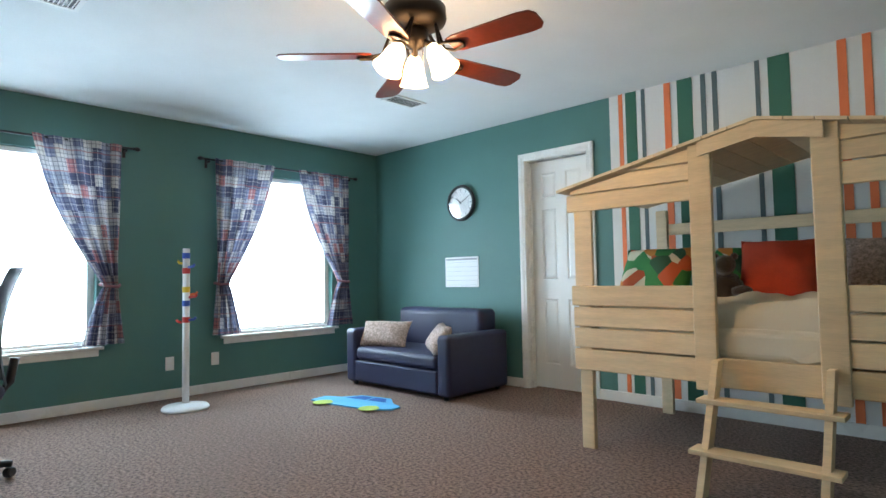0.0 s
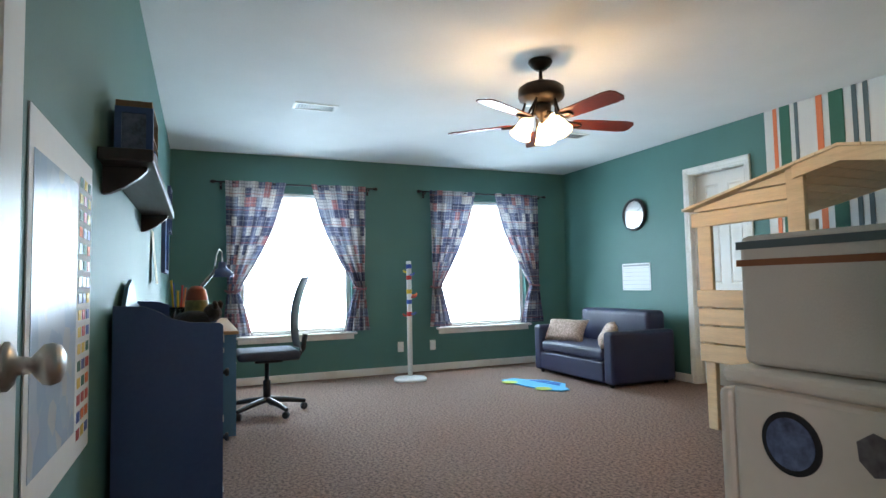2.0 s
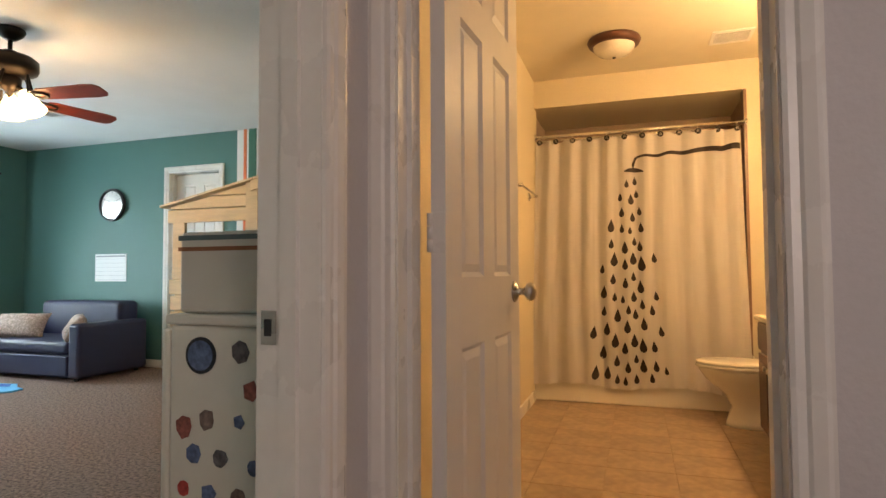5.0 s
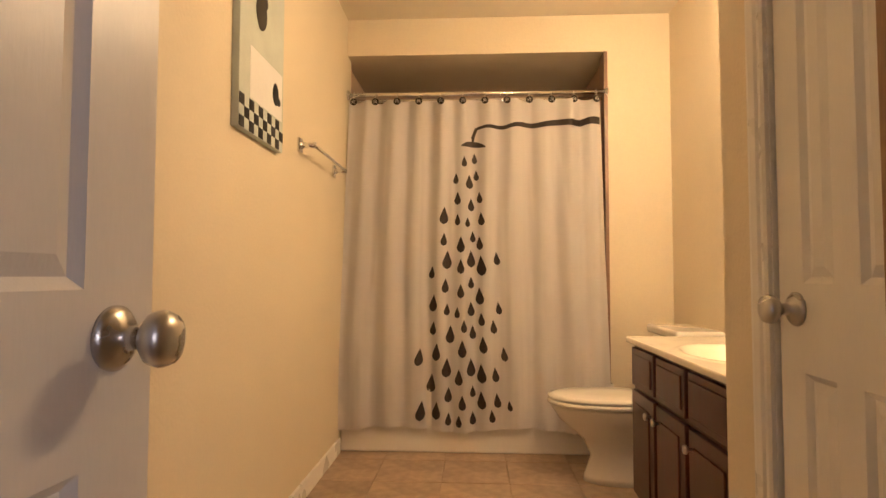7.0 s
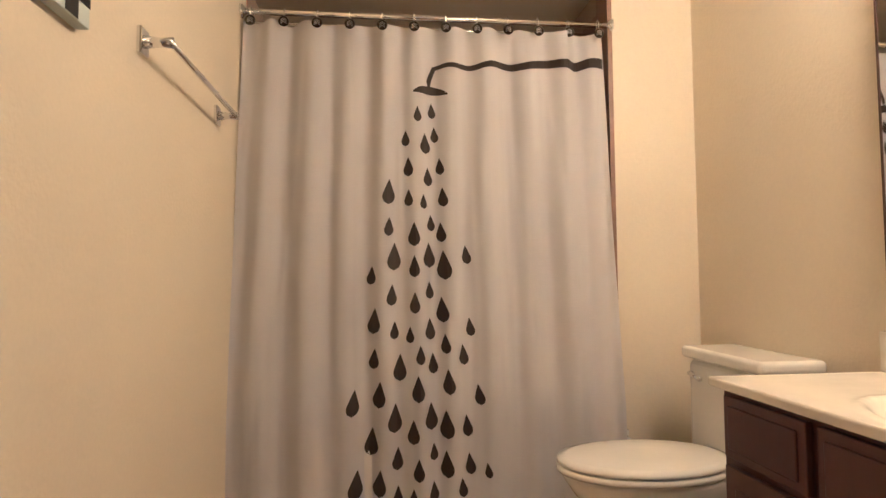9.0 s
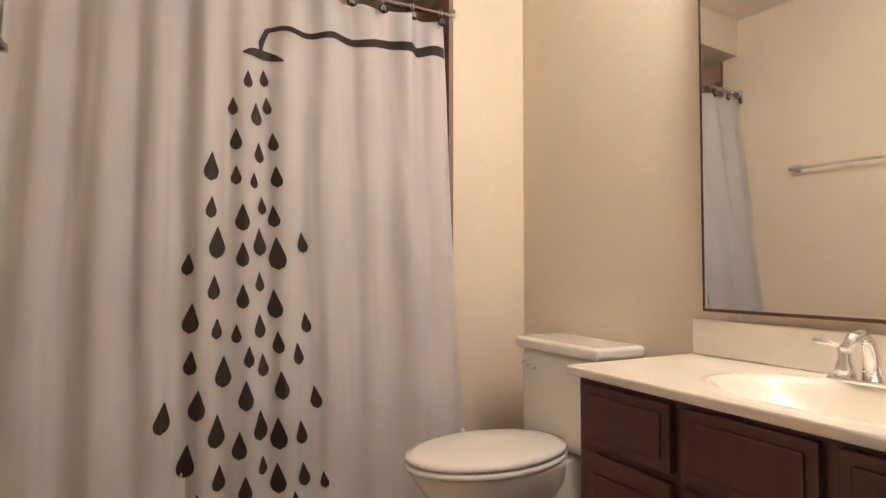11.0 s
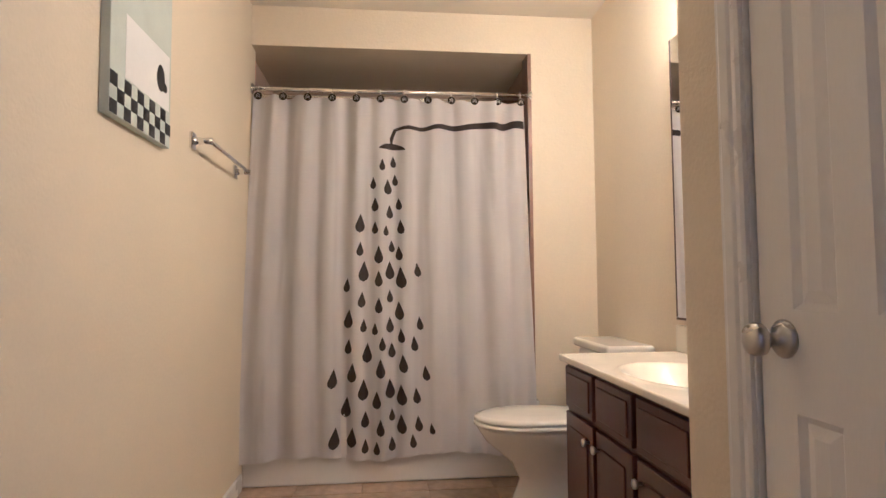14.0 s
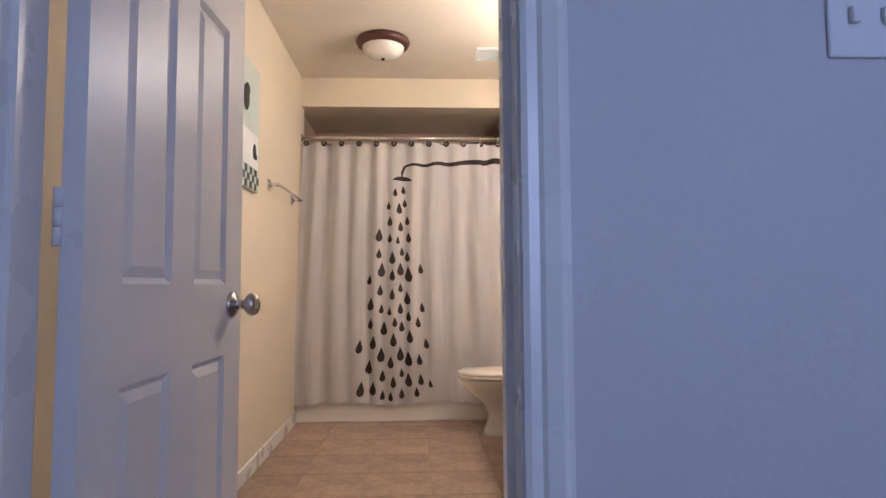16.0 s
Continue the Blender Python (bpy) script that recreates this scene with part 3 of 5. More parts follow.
# painted stripes on the north wall
M_BY = {"o": M_ORANGE, "g": M_STRIPEGREEN, "s": M_SLATE}
STRIPES = "o.03,.09 g.11,.09 s.24,.03 o.42,.05 g.52,.11 s.69,.035 s.77,.035 s1.05,.03 g1.13,.13 o1.52,.05 o1.65,.045 s1.77,.045 g1.90,.14 s2.12,.04 s2.22,.04 o2.40,.05 g2.52,.12 s2.78,.04 o2.95,.05"
for item in STRIPES.split():
    k, (off, wid) = item[0], [float(v) for v in item[1:].split(",")]
    part("stripe", box(STR + off + (0.05 if k == "o" and off < 0.05 else 0.03), STR + off + (0.05 if k == "o" and off < 0.05 else 0.03) + (0.035 if off < 0.05 else wid), BY1 - 0.003, BY1 + 0.002, BB, BH), M_BY[k], wall_striped)

# ---- windows ----
for i, (a, b) in enumerate(WIN):
    w = thing(f"window_{i + 1}", "white framed sash window with bright sky behind", "window", pose(BX0, a, 0), kind="structure")
    W = b - a
    part("window_frame", boxes([(-0.14, -0.07, 0, 0.05, WZ0, WZ1), (-0.14, -0.07, W - 0.05, W, WZ0, WZ1), (-0.14, -0.07, 0.05, W - 0.05, WZ0, WZ0 + 0.05),
                                (-0.14, -0.07, 0.05, W - 0.05, WZ1 - 0.05, WZ1)]), M_TRIM, w)
    for z0, z1 in ((WZ0 + 0.05, 1.265), (1.2655, WZ1 - 0.05)):
        ob = part("pane", box(-0.108, -0.104, 0.05, W - 0.05, z0, z1), M_GLASS, w)
        ob.visible_shadow = False
    part("window_sill", box(-0.07, 0.05, -0.05, W + 0.05, WZ0 - 0.022, WZ0 + 0.003, 0.006), M_TRIM, w)
    part("sill_apron", box(0.001, 0.014, -0.02, W + 0.02, WZ0 - 0.075, WZ0 - 0.022, 0.003), M_TRIM, w)
    # raised blind
    t = thing("window_blind", "white slatted window blind lowered over the pane", "blind", pose(BX0 - 0.055, a, 0))
    part("head_rail", box(-0.02, 0.02, 0.012, W - 0.012, WZ1 - 0.045, WZ1 - 0.006, 0.003), M_WHITE, t)
    part("bottom_rail", box(-0.018, 0.018, 0.015, W - 0.015, WZ0 + 0.010, WZ0 + 0.030, 0.003), M_WHITE, t)
structure("backdrop_sky", box(-9.0, -8.98, -6, 10, -3, 7), M_SKYCARD, "bright overcast sky outside the windows", "backdrop")
structure("ground", box(-60, 60, -60, 60, -3.2, -3.1), mat("lawn", (0.06, 0.10, 0.03), 0.9, vary=0.3), "green lawn far below the windows", "ground")

# ---- bedroom things ----


def curtain_panel(name, inner, outer, label, seedk):
    """A plaid panel hung from the rod between y=outer (wall side) and y=inner, tied back low down."""
    t = thing(name, label, "curtain", pose(BX0 + 0.075, 0, 0), "window curtains")
    top, tie, bot = 2.13, 0.98, 0.52
    s = 1 if inner > outer else -1
    wtop = abs(inner - outer)
    rnd = random.Random(seedk)
    ph = rnd.random() * 6

    def fn(u, v):
        z = top + (bot - top) * v
        if z > tie:
            k = (top - z) / (top - tie)
            wd = wtop * (1 - k) + 0.11 * k
            wd += 0.07 * math.sin(math.pi * k)
            off = 0.02 * k
        else:
            k = (tie - z) / (tie - bot)
            wd = 0.11 + 0.19 * k ** 0.8
            off = 0.02 - 0.05 * k
        fold = 0.030 * min(1, 0.5 + wtop - wd)
        y = outer + s * (off + wd * u)
        x = 0.025 + fold * math.sin(u * 2 * math.pi * 4.5 + ph + 0.6 * math.sin(z * 3)) + 0.008 * math.sin(9 * u + 5 * z)
        return (x, y, z)
    part("curtain_cloth", sheet(64, 60, fn, lambda u, v: (u * 0.75 * wtop / 0.5 + seedk * 0.37, v * 1.6 + seedk * 0.21)), M_PLAID, t, smooth=True)
    bm = tube([(0.01, outer + s * 0.005, tie + 0.01), (0.07, outer + s * 0.03, tie - 0.005), (0.075, outer + s * 0.10, tie), (0.02, outer + s * 0.15, tie + 0.015), (-0.03, outer + s * 0.08, tie + 0.02)], 0.012, 8)
    part("tie_back", bm, M_PLAID, t, smooth=True)
    return t


for i, (a, b) in enumerate(WIN):
    r0, r1 = a - 0.25, b + 0.25
    c = (a + b) / 2
    rod = thing("curtain_rod", "black metal curtain rod with end finials over the window", "curtain rod", pose(BX0 + 0.075, 0, 2.115), "curtain rods")
    part("pole", tube([(0, r0, 0), (0, r1, 0)], 0.009, 12), M_BLACK, rod, smooth=True)
    for y, s in ((r0, -1), (r1, 1)):
        part("finial", lathe([(0, -0.012), (0.014, -0.012), (0.010, 0), (0.017, 0.012), (0.017, 0.03), (0.008, 0.045), (0, 0.046)], 16, m=Matrix.Translation((0, y, 0)) @ Euler((radians(-90 * s), 0, 0)).to_matrix().to_4x4()), M_BLACK, rod, smooth=True)
        part("bracket", boxes([(-0.073, 0.004, y - s * 0.06 - 0.006, y - s * 0.06 + 0.006, -0.03, -0.010), (-0.0745, -0.066, y - s * 0.06 - 0.012, y - s * 0.06 + 0.012, -0.07, 0.02)], 0.002), M_BLACK, rod)
    curtain_panel("curtain", c - 0.13, a - 0.15, "patchwork plaid curtain tied back beside the window", 1 + 2 * i)
    curtain_panel("curtain", c + 0.13, b + 0.15, "patchwork plaid curtain tied back beside the window", 2 + 2 * i)

# ceiling fan
fan = thing("ceiling_fan", "bronze ceiling fan with five cherry blades and lit glass shades", "ceiling fan", pose(-1.583, 2.123, BH))
part("canopy", lathe([(0, 0), (0.075, 0), (0.078, -0.012), (0.066, -0.035), (0.035, -0.062), (0.018, -0.068), (0, -0.068)], 32), M_BRONZE, fan, smooth=True)
part("downrod", tube([(0, 0, -0.06), (0, 0, -0.15)], 0.012, 14), M_BRONZE, fan, smooth=True)
part("motor_housing", lathe([(0, -0.13), (0.035, -0.132), (0.06, -0.15), (0.12, -0.165), (0.145, -0.185), (0.148, -0.235), (0.140, -0.255), (0.10, -0.275), (0.06, -0.285), (0, -0.286)], 40), M_BRONZE, fan, smooth=True)
part("switch_housing", lathe([(0, -0.28), (0.055, -0.282), (0.062, -0.30), (0.058, -0.345), (0.035, -0.37), (0.012, -0.38), (0.010, -0.41), (0, -0.415)], 32), M_BRONZE, fan, smooth=True)
for k in range(5):
    a = radians(8.6 + 72 * k)
    R = Matrix.Rotation(a, 4, "Z") @ Matrix.Translation((0, 0, -0.40)) @ Matrix.Rotation(radians(-11), 4, "X")
    out = [(0.20, -0.045), (0.24, -0.058), (0.56, -0.070), (0.615, -0.062), (0.635, -0.035), (0.635, 0.035), (0.615, 0.062), (0.56, 0.070), (0.24, 0.058), (0.20, 0.045)]
    bm = prism(out, 0.008)
    bm = moved(bm, Euler((radians(-90), 0, 0)).to_matrix().to_4x4())
    blade = part("blade", moved(bm, R), M_CHERRY, fan, "cherry wood fan blade")
    arm = tube([(0.10, 0, 0.13), (0.15, 0.02, 0.0), (0.20, 0.035, -0.012), (0.26, 0.02, -0.014), (0.27, 0, -0.014), (0.26, -0.02, -0.014), (0.20, -0.035, -0.012), (0.15, -0.02, 0.0), (0.10, 0, 0.13)], 0.007, 8)
    part("blade_arm", moved(arm, R), M_BRONZE, fan, "dark bronze blade arm", True)
for k in range(3):
    a = radians(20 + 120 * k)
    R = Matrix.Rotation(a, 4, "Z") @ Matrix.Translation((0.085, 0, -0.375)) @ Matrix.Rotation(radians(-28), 4, "Y")
    part("light_arm", tube([(0.04 * math.cos(a), 0.04 * math.sin(a), -0.34), (0.085 * math.cos(a), 0.085 * math.sin(a), -0.372)], 0.014, 10), M_BRONZE, fan, smooth=True)
    sh = part("shade", lathe([(0.022, 0.0), (0.030, -0.012), (0.046, -0.045), (0.052, -0.085), (0.062, -0.125), (0.070, -0.140), (0.067, -0.140), (0.048, -0.085), (0.027, -0.012), (0.019, 0.0)], 28, m=R), M_SHADE, fan, "glowing frosted tulip glass shade", True)
    sh.visible_shadow = False
part("pull_chain", tube([(0.03, 0.02, -0.37), (0.03, 0.02, -0.50)], 0.0025, 6), M_NICKEL, fan)


def vent(name, x, y, z, w, d, n, label):
    t = thing(name, label, "vent", pose(x, y, z))
    part("frame", boxes([(-w / 2, w / 2, -d / 2, -d / 2 + 0.022, -0.008, 0), (-w / 2, w / 2, d / 2 - 0.022, d / 2, -0.008, 0), (-w / 2, -w / 2 + 0.022, -d / 2 + 0.022, d / 2 - 0.022, -0.008, 0), (w / 2 - 0.022, w / 2, -d / 2 + 0.022, d / 2 - 0.022, -0.008, 0)]), M_WHITE, t)
    # black sheet in place of a duct, painting the shade between the slats
    part("backing", box(-w / 2 + 0.022, w / 2 - 0.022, -d / 2 + 0.022, d / 2 - 0.022, -0.0025, -0.0005), M_BLACK, t, "black sheet painting the shade behind the slats")
    for i in range(n):
        yy = -d / 2 + 0.022 + (d - 0.044) * (i + 0.5) / n
        part("slat", moved(box(-w / 2 + 0.022, w / 2 - 0.022, -0.0045 * 1.0, 0.0045, -0.001, 0.001), Matrix.Translation((0, yy, -0.0065)) @ Matrix.Rotation(radians(30), 4, "X")), M_WHITE, t)
    return t


vent("ceiling_vent", -3.02, 0.95, BH, 0.18, 0.34, 14, "white slatted air vent in the bedroom ceiling")
vent("ceiling_vent", -3.10, 3.42, BH, 0.18, 0.34, 14, "white slatted air vent in the bedroom ceiling")

# clock
clock = thing("wall_clock", "round wall clock with black rim on the green wall", "clock", pose(-3.53, BY1, 1.745, 90, 0, 0))
part("rim", lathe([(0.150, 0.0), (0.178, 0.0), (0.182, 0.02), (0.176, 0.038), (0.163, 0.042), (0.158, 0.030), (0.150, 0.028)], 48), M_BLACK, clock, smooth=True)
part("dial", lathe([(0, 0.0), (0.1505, 0.0), (0.1505, 0.020), (0, 0.020)], 48), M_PAPER, clock, "white clock dial")
for k in range(12):
    part("hour_mark", moved(box(-0.004, 0.004, 0.118, 0.142, 0.0205, 0.0225), Matrix.Rotation(radians(30 * k), 4, "Z")), M_GREY, clock)
part("hour_hand", moved(box(-0.005, 0.005, -0.015, 0.075, 0.023, 0.025), Matrix.Rotation(radians(-310), 4, "Z")), M_BLACK, clock)
part("minute_hand", moved(box(-0.0035, 0.0035, -0.02, 0.115, 0.0255, 0.027), Matrix.Rotation(radians(-60), 4, "Z")), M_BLACK, clock)
pn = M_GLASS
gl = part("clock_glass", lathe([(0, 0.0335), (0.160, 0.0335), (0.160, 0.035), (0, 0.035)], 40), pn, clock, "clear clock glass")
gl.visible_shadow = False

# sheet of paper on the wall
sh = thing("wall_calendar", "white paper sheet with grey grid hung on the green wall", "calendar", pose(-3.552, BY1, 1.055))
part("page", box(-0.222, 0.222, -0.006, -0.001, -0.150, 0.150), M_PAPER, sh)
for k in range(6):
    part("rule_line", box(-0.205, 0.205, -0.0075, -0.006, -0.13 + 0.045 * k, -0.128 + 0.045 * k), M_GREY, sh)
part("heading_bar", box(-0.205, 0.205, -0.0075, -0.006, 0.118, 0.135), M_GREY, sh)

# sofa
sofa = thing("sofa", "small dark navy leather two-seat sofa against the wall", "sofa", pose(-3.575, 3.67, 0))
part("base", box(-0.545, 0.545, 0.03, 0.76, 0.03, 0.24, 0.02, 3), M_SOFA, sofa)
for s in (-1, 1):
    part("arm", box(s * 0.685 - (0.14 if s > 0 else 0), s * 0.685 + (0.14 if s < 0 else 0), 0.0, 0.78, 0.03, 0.53, 0.035, 4), M_SOFA, sofa, smooth=False)
part("seat_cushion", box(-0.54, 0.54, 0.0, 0.62, 0.242, 0.365, 0.045, 4), M_SOFA, sofa, "creased navy leather seat cushion")
part("front_panel", box(-0.54, 0.54, -0.002, 0.03, 0.05, 0.235, 0.012, 3), M_SOFA, sofa)
bk = box(-0.55, 0.55, 0.56, 0.80, 0.30, 0.71, 0.05, 4)
part("backrest", bk, M_SOFA, sofa)
for x, y in ((-0.6, 0.06), (0.6, 0.06), (-0.6, 0.72), (0.6, 0.72)):
    part("foot", lathe([(0, 0), (0.02, 0), (0.025, 0.03), (0, 0.03)], 12, m=Matrix.Translation((x, y, 0))), M_BLACK, sofa)
for x, rz, name in ((-0.36, 20, "a"), (0.36, -38, "b")):
    p = part("throw_pillow", cushion(0.52, 0.28, 0.13), M_CUSHION, None, smooth=True)
    p.matrix_world = pose(-3.575 + x, 3.67 + 0.22, 0.36 + 0.115, 58, 0, rz)
    tagged(p, "beige floral patterned lumbar pillow on the navy sofa", "pillow", "sofa pillows")

# car-shaped rug
rug = thing("car_rug", "light blue car-shaped play rug lying on the carpet", "rug", pose(-3.47, 3.22, 0, 0, 0, 12) @ Matrix.Diagonal((1.25, 1.25, 1, 1)))
car = [(-0.33, -0.10), (-0.20, -0.14), (0.20, -0.14), (0.33, -0.09), (0.33, 0.0), (0.24, 0.05), (0.14, 0.16), (-0.10, 0.16), (-0.20, 0.06), (-0.32, 0.03)]
flat = Euler((radians(-90), 0, 0)).to_matrix().to_4x4()


def slab(outline, z0, z1):
    bm = bmesh.new()
    lo, hi = [bm.verts.new((x, y, z0)) for x, y in outline], [bm.verts.new((x, y, z1)) for x, y in outline]
    bm.faces.new(lo)
    bm.faces.new(hi)
    for i in range(len(lo)):
        j = (i + 1) % len(lo)
        bm.faces.new((lo[i], lo[j], hi[j], hi[i]))
    return bm


part("rug_body", slab(car, 0.001, 0.012), M_LIGHTBLUE, rug)
part("rug_window", slab([(-0.08, 0.13), (0.01, 0.13), (0.01, 0.05), (-0.15, 0.05)], 0.012, 0.015), M_RUGBLUE, rug)
part("rug_window", slab([(0.03, 0.13), (0.12, 0.13), (0.18, 0.05), (0.03, 0.05)], 0.012, 0.015), M_RUGBLUE, rug)
for x in (-0.19, 0.19):
    part("rug_wheel", slab([(x + 0.065 * math.cos(a * 0.4), -0.135 + 0.065 * math.sin(a * 0.4)) for a in range(16)], 0.012, 0.016), M_RUGGREEN, rug)

# coat rack
cr = thing("coat_rack", "white pole coat rack with coloured bands and pegs", "coat rack", pose(-4.36, 2.19, 0))
part("base", lathe([(0, 0), (0.175, 0), (0.178, 0.012), (0.165, 0.03), (0.05, 0.045), (0.03, 0.05), (0, 0.05)], 40), M_WHITE, cr, smooth=True)
part("pole", tube([(0, 0, 0.04), (0, 0, 1.27)], 0.027, 20), M_WHITE, cr, smooth=True)
for z, m in ((1.19, M_BLUE), (1.07, M_RED), (0.92, M_YELLOW), (0.81, M_BLUE), (0.68, M_RED)):
    part("band", lathe([(0.0272, 0), (0.030, 0), (0.030, 0.045), (0.0272, 0.045)], 20, m=Matrix.Translation((0, 0, z))), m, cr)
for z, a, m in ((1.15, 200, M_YELLOW), (1.12, 20, M_BLUE), (0.88, 40, M_RED), (0.86, 160, M_YELLOW), (0.90, 90, M_ORANGE), (0.68, 210, M_RED), (0.70, 30, M_BLUE)):
    d = Vector((math.cos(radians(a)), math.sin(radians(a)), 0))
    part("peg", tube([d * 0.02 + Vector((0, 0, z)), d * 0.075 + Vector((0, 0, z + 0.006)), d * 0.09 + Vector((0, 0, z + 0.022))], 0.010, 10), m, cr, smooth=True)


def outlet(x, y, z, rz, name="wall_outlet", label="white plastic electrical outlet on the green wall"):
    t = thing(name, label, "outlet", pose(x, y, z, 0, 0, rz), "outlets")
    part("plate", box(-0.036, 0.036, -0.006, 0, -0.058, 0.058, 0.003), M_WHITE, t)
    for dz in (-0.022, 0.022):
        part("socket", box(-0.017, 0.017, -0.0085, -0.006, dz - 0.014, dz + 0.014, 0.001), M_PAPER, t)
    return t


outlet(BX0, 2.66, 0.30, 90)
outlet(BX0, 2.26, 0.30, 90)

# dresser
dr = thing("dresser", "dark navy painted dresser with curved sides and drawers", "dresser", pose(-1.55, BY0 + 0.015, 0))
DL, DD, DH = 0.85, 0.345, 0.875
side = [(0, 0), (DD, 0), (DD, 0.885), (DD - 0.01, 0.895), (0.24, 0.90), (0.18, 0.915), (0.13, 0.945), (0.09, 0.96), (0, 0.965)]
for x in (0, DL - 0.02):
    bm = prism(side, 0.02)
    part("side_panel", moved(bm, Matrix.Translation((x + 0.02, 0, 0)) @ Matrix.Rotation(radians(90), 4, "Z")), M_NAVY, dr)
part("top_board", box(0.02, DL - 0.02, 0.0, DD - 0.012, DH - 0.05, DH - 0.03), M_NAVY, dr)
part("front_edge", box(0.02, DL - 0.02, DD - 0.012, DD + 0.004, DH - 0.052, DH - 0.022, 0.003), M_TRIM, dr, "pale worn front edge")
part("carcass", boxes([(0.02, DL - 0.02, 0.0, 0.012, 0.02, DH + 0.05), (0.02, DL - 0.02, 0.012, DD - 0.03, 0.05, 0.07), (0.50, 0.515, 0.012, DD - 0.012, 0.07, DH - 0.05)]), M_NAVY, dr)
part("crest", moved(prism([(0.02, 0.90), (DL - 0.02, 0.90), (DL - 0.02, 0.94), (0.62, 0.96), (0.52, 1.03), (0.40, 1.06), (0.28, 1.03), (0.18, 0.96), (0.02, 0.94)], 0.014), Matrix.Translation((0, 0.0, 0))), M_DESKBLUE, dr, "scalloped back crest")
for k in range(3):
    z0 = 0.075 + 0.245 * k
    d = part("drawer", box(0.52, DL - 0.024, DD - 0.022, DD - 0.001, z0, z0 + 0.235, 0.004), M_NAVY, dr)
    part("drawer_knob", lathe([(0, 0), (0.008, 0), (0.007, 0.012), (0.016, 0.018), (0.015, 0.028), (0, 0.03)], 16, m=Matrix.Translation((0.66, DD - 0.001, z0 + 0.13)) @ Euler((radians(-90), 0, 0)).to_matrix().to_4x4()), M_BLACK, d, "black knob", True)
    part("drawer_lip", box(0.52, DL - 0.024, DD - 0.001, DD + 0.004, z0 + 0.222, z0 + 0.234, 0.001), M_TRIM, d, "pale worn lip")
    part("shelf", box(0.02, 0.50, 0.012, DD - 0.03, 0.07 + 0.26 * k, 0.085 + 0.26 * k), M_NAVY, dr)


def at_top(name, label, cat, bm, material, x, y, z, smooth=True, rz=0):
    o = part(name, bm, material, None, smooth=smooth)
    o.matrix_world = pose(x, y, z, 0, 0, rz)
    return tagged(o, label, cat)


DT = DH - 0.03
jar = thing("ceramic_jar", "tall rounded yellow and green painted jar on the dresser", "jar", pose(-1.22, 0.10, DT) @ Matrix.Diagonal((0.85, 0.85, 0.95, 1)))
part("jar_body", lathe([(0, 0), (0.05, 0), (0.056, 0.02), (0.056, 0.12), (0.052, 0.13), (0, 0.13)], 28), mat("olive_glaze", (0.30, 0.24, 0.07), 0.35, vary=0.5, scale=16), jar, smooth=True)
part("jar_lid", lathe([(0.053, 0.13), (0.053, 0.14), (0.045, 0.175), (0.025, 0.192), (0, 0.195)], 28), mat("brick_glaze", (0.42, 0.10, 0.05), 0.35, vary=0.2), jar, "red domed lid", True)


def blob(parts_, bm=None):
    bm = bm or bmesh.new()
    for (x, y, z, r, sx, sy, sz) in parts_:
        g = bmesh.ops.create_icosphere(bm, subdivisions=3, radius=r)
        for v in g["verts"]:
            n = 1 + 0.10 * noise.noise(v.co * 30)
            v.co = Vector((x + v.co.x * sx * n, y + v.co.y * sy * n, z + v.co.z * sz * n))
    return bm


at_top("toy_figure", "dark brown toy animal figure lying on the dresser", "toy", blob([(0, 0, 0.045, 0.05, 1.6, 0.9, 0.8), (0.07, 0.02, 0.075, 0.035, 1, 1, 1), (0.09, 0.04, 0.105, 0.012, 1, 1, 1.6), (0.09, 0.0, 0.105, 0.012, 1, 1, 1.6), (-0.09, 0, 0.03, 0.028, 1.4, 0.8, 0.9)]), M_TEDDY, -1.02, 0.09, DT, rz=60)
at_top("toy_figure", "small dark toy figure on the dresser", "toy", blob([(0, 0, 0.05, 0.045, 1, 1, 1.1), (0, 0, 0.12, 0.03, 1, 1, 1), (0.04, 0, 0.04, 0.02, 1.5, 1, 1)]), M_TEDDY, -1.38, 0.10, DT)
cup = thing("pencil_cup", "pencil cup holding coloured pencils on the dresser", "pencil cup", pose(-1.45, 0.02, DT))
part("cup", lathe([(0, 0), (0.035, 0), (0.038, 0.09), (0.034, 0.09), (0.031, 0.006), (0, 0.006)], 20), M_GLASS, cup, "clear plastic cup", True)
for k, m in enumerate((M_YELLOW, M_ORANGE, M_RED, M_BLUE, M_YELLOW)):
    a = k * 1.3
    part("pencil", tube([(0.015 * math.cos(a), 0.015 * math.sin(a), 0.008), (0.033 * math.cos(a), 0.033 * math.sin(a), 0.165 + 0.012 * k)], 0.005, 6), m, cup)
for k in range(2):
    bk_ = thing("book", "red and blue picture book standing in the dresser cubby", "book", pose(-1.42 + 0.06 * k, 0.12, 0.085 + 0.001))
    part("cover", box(0, 0.03, -0.09, 0.09, 0, 0.22, 0.002), (M_RED, M_BLUE)[k], bk_)
    part("pages", box(0.004, 0.026, -0.086, 0.0905, 0.004, 0.216), M_PAPER, bk_)

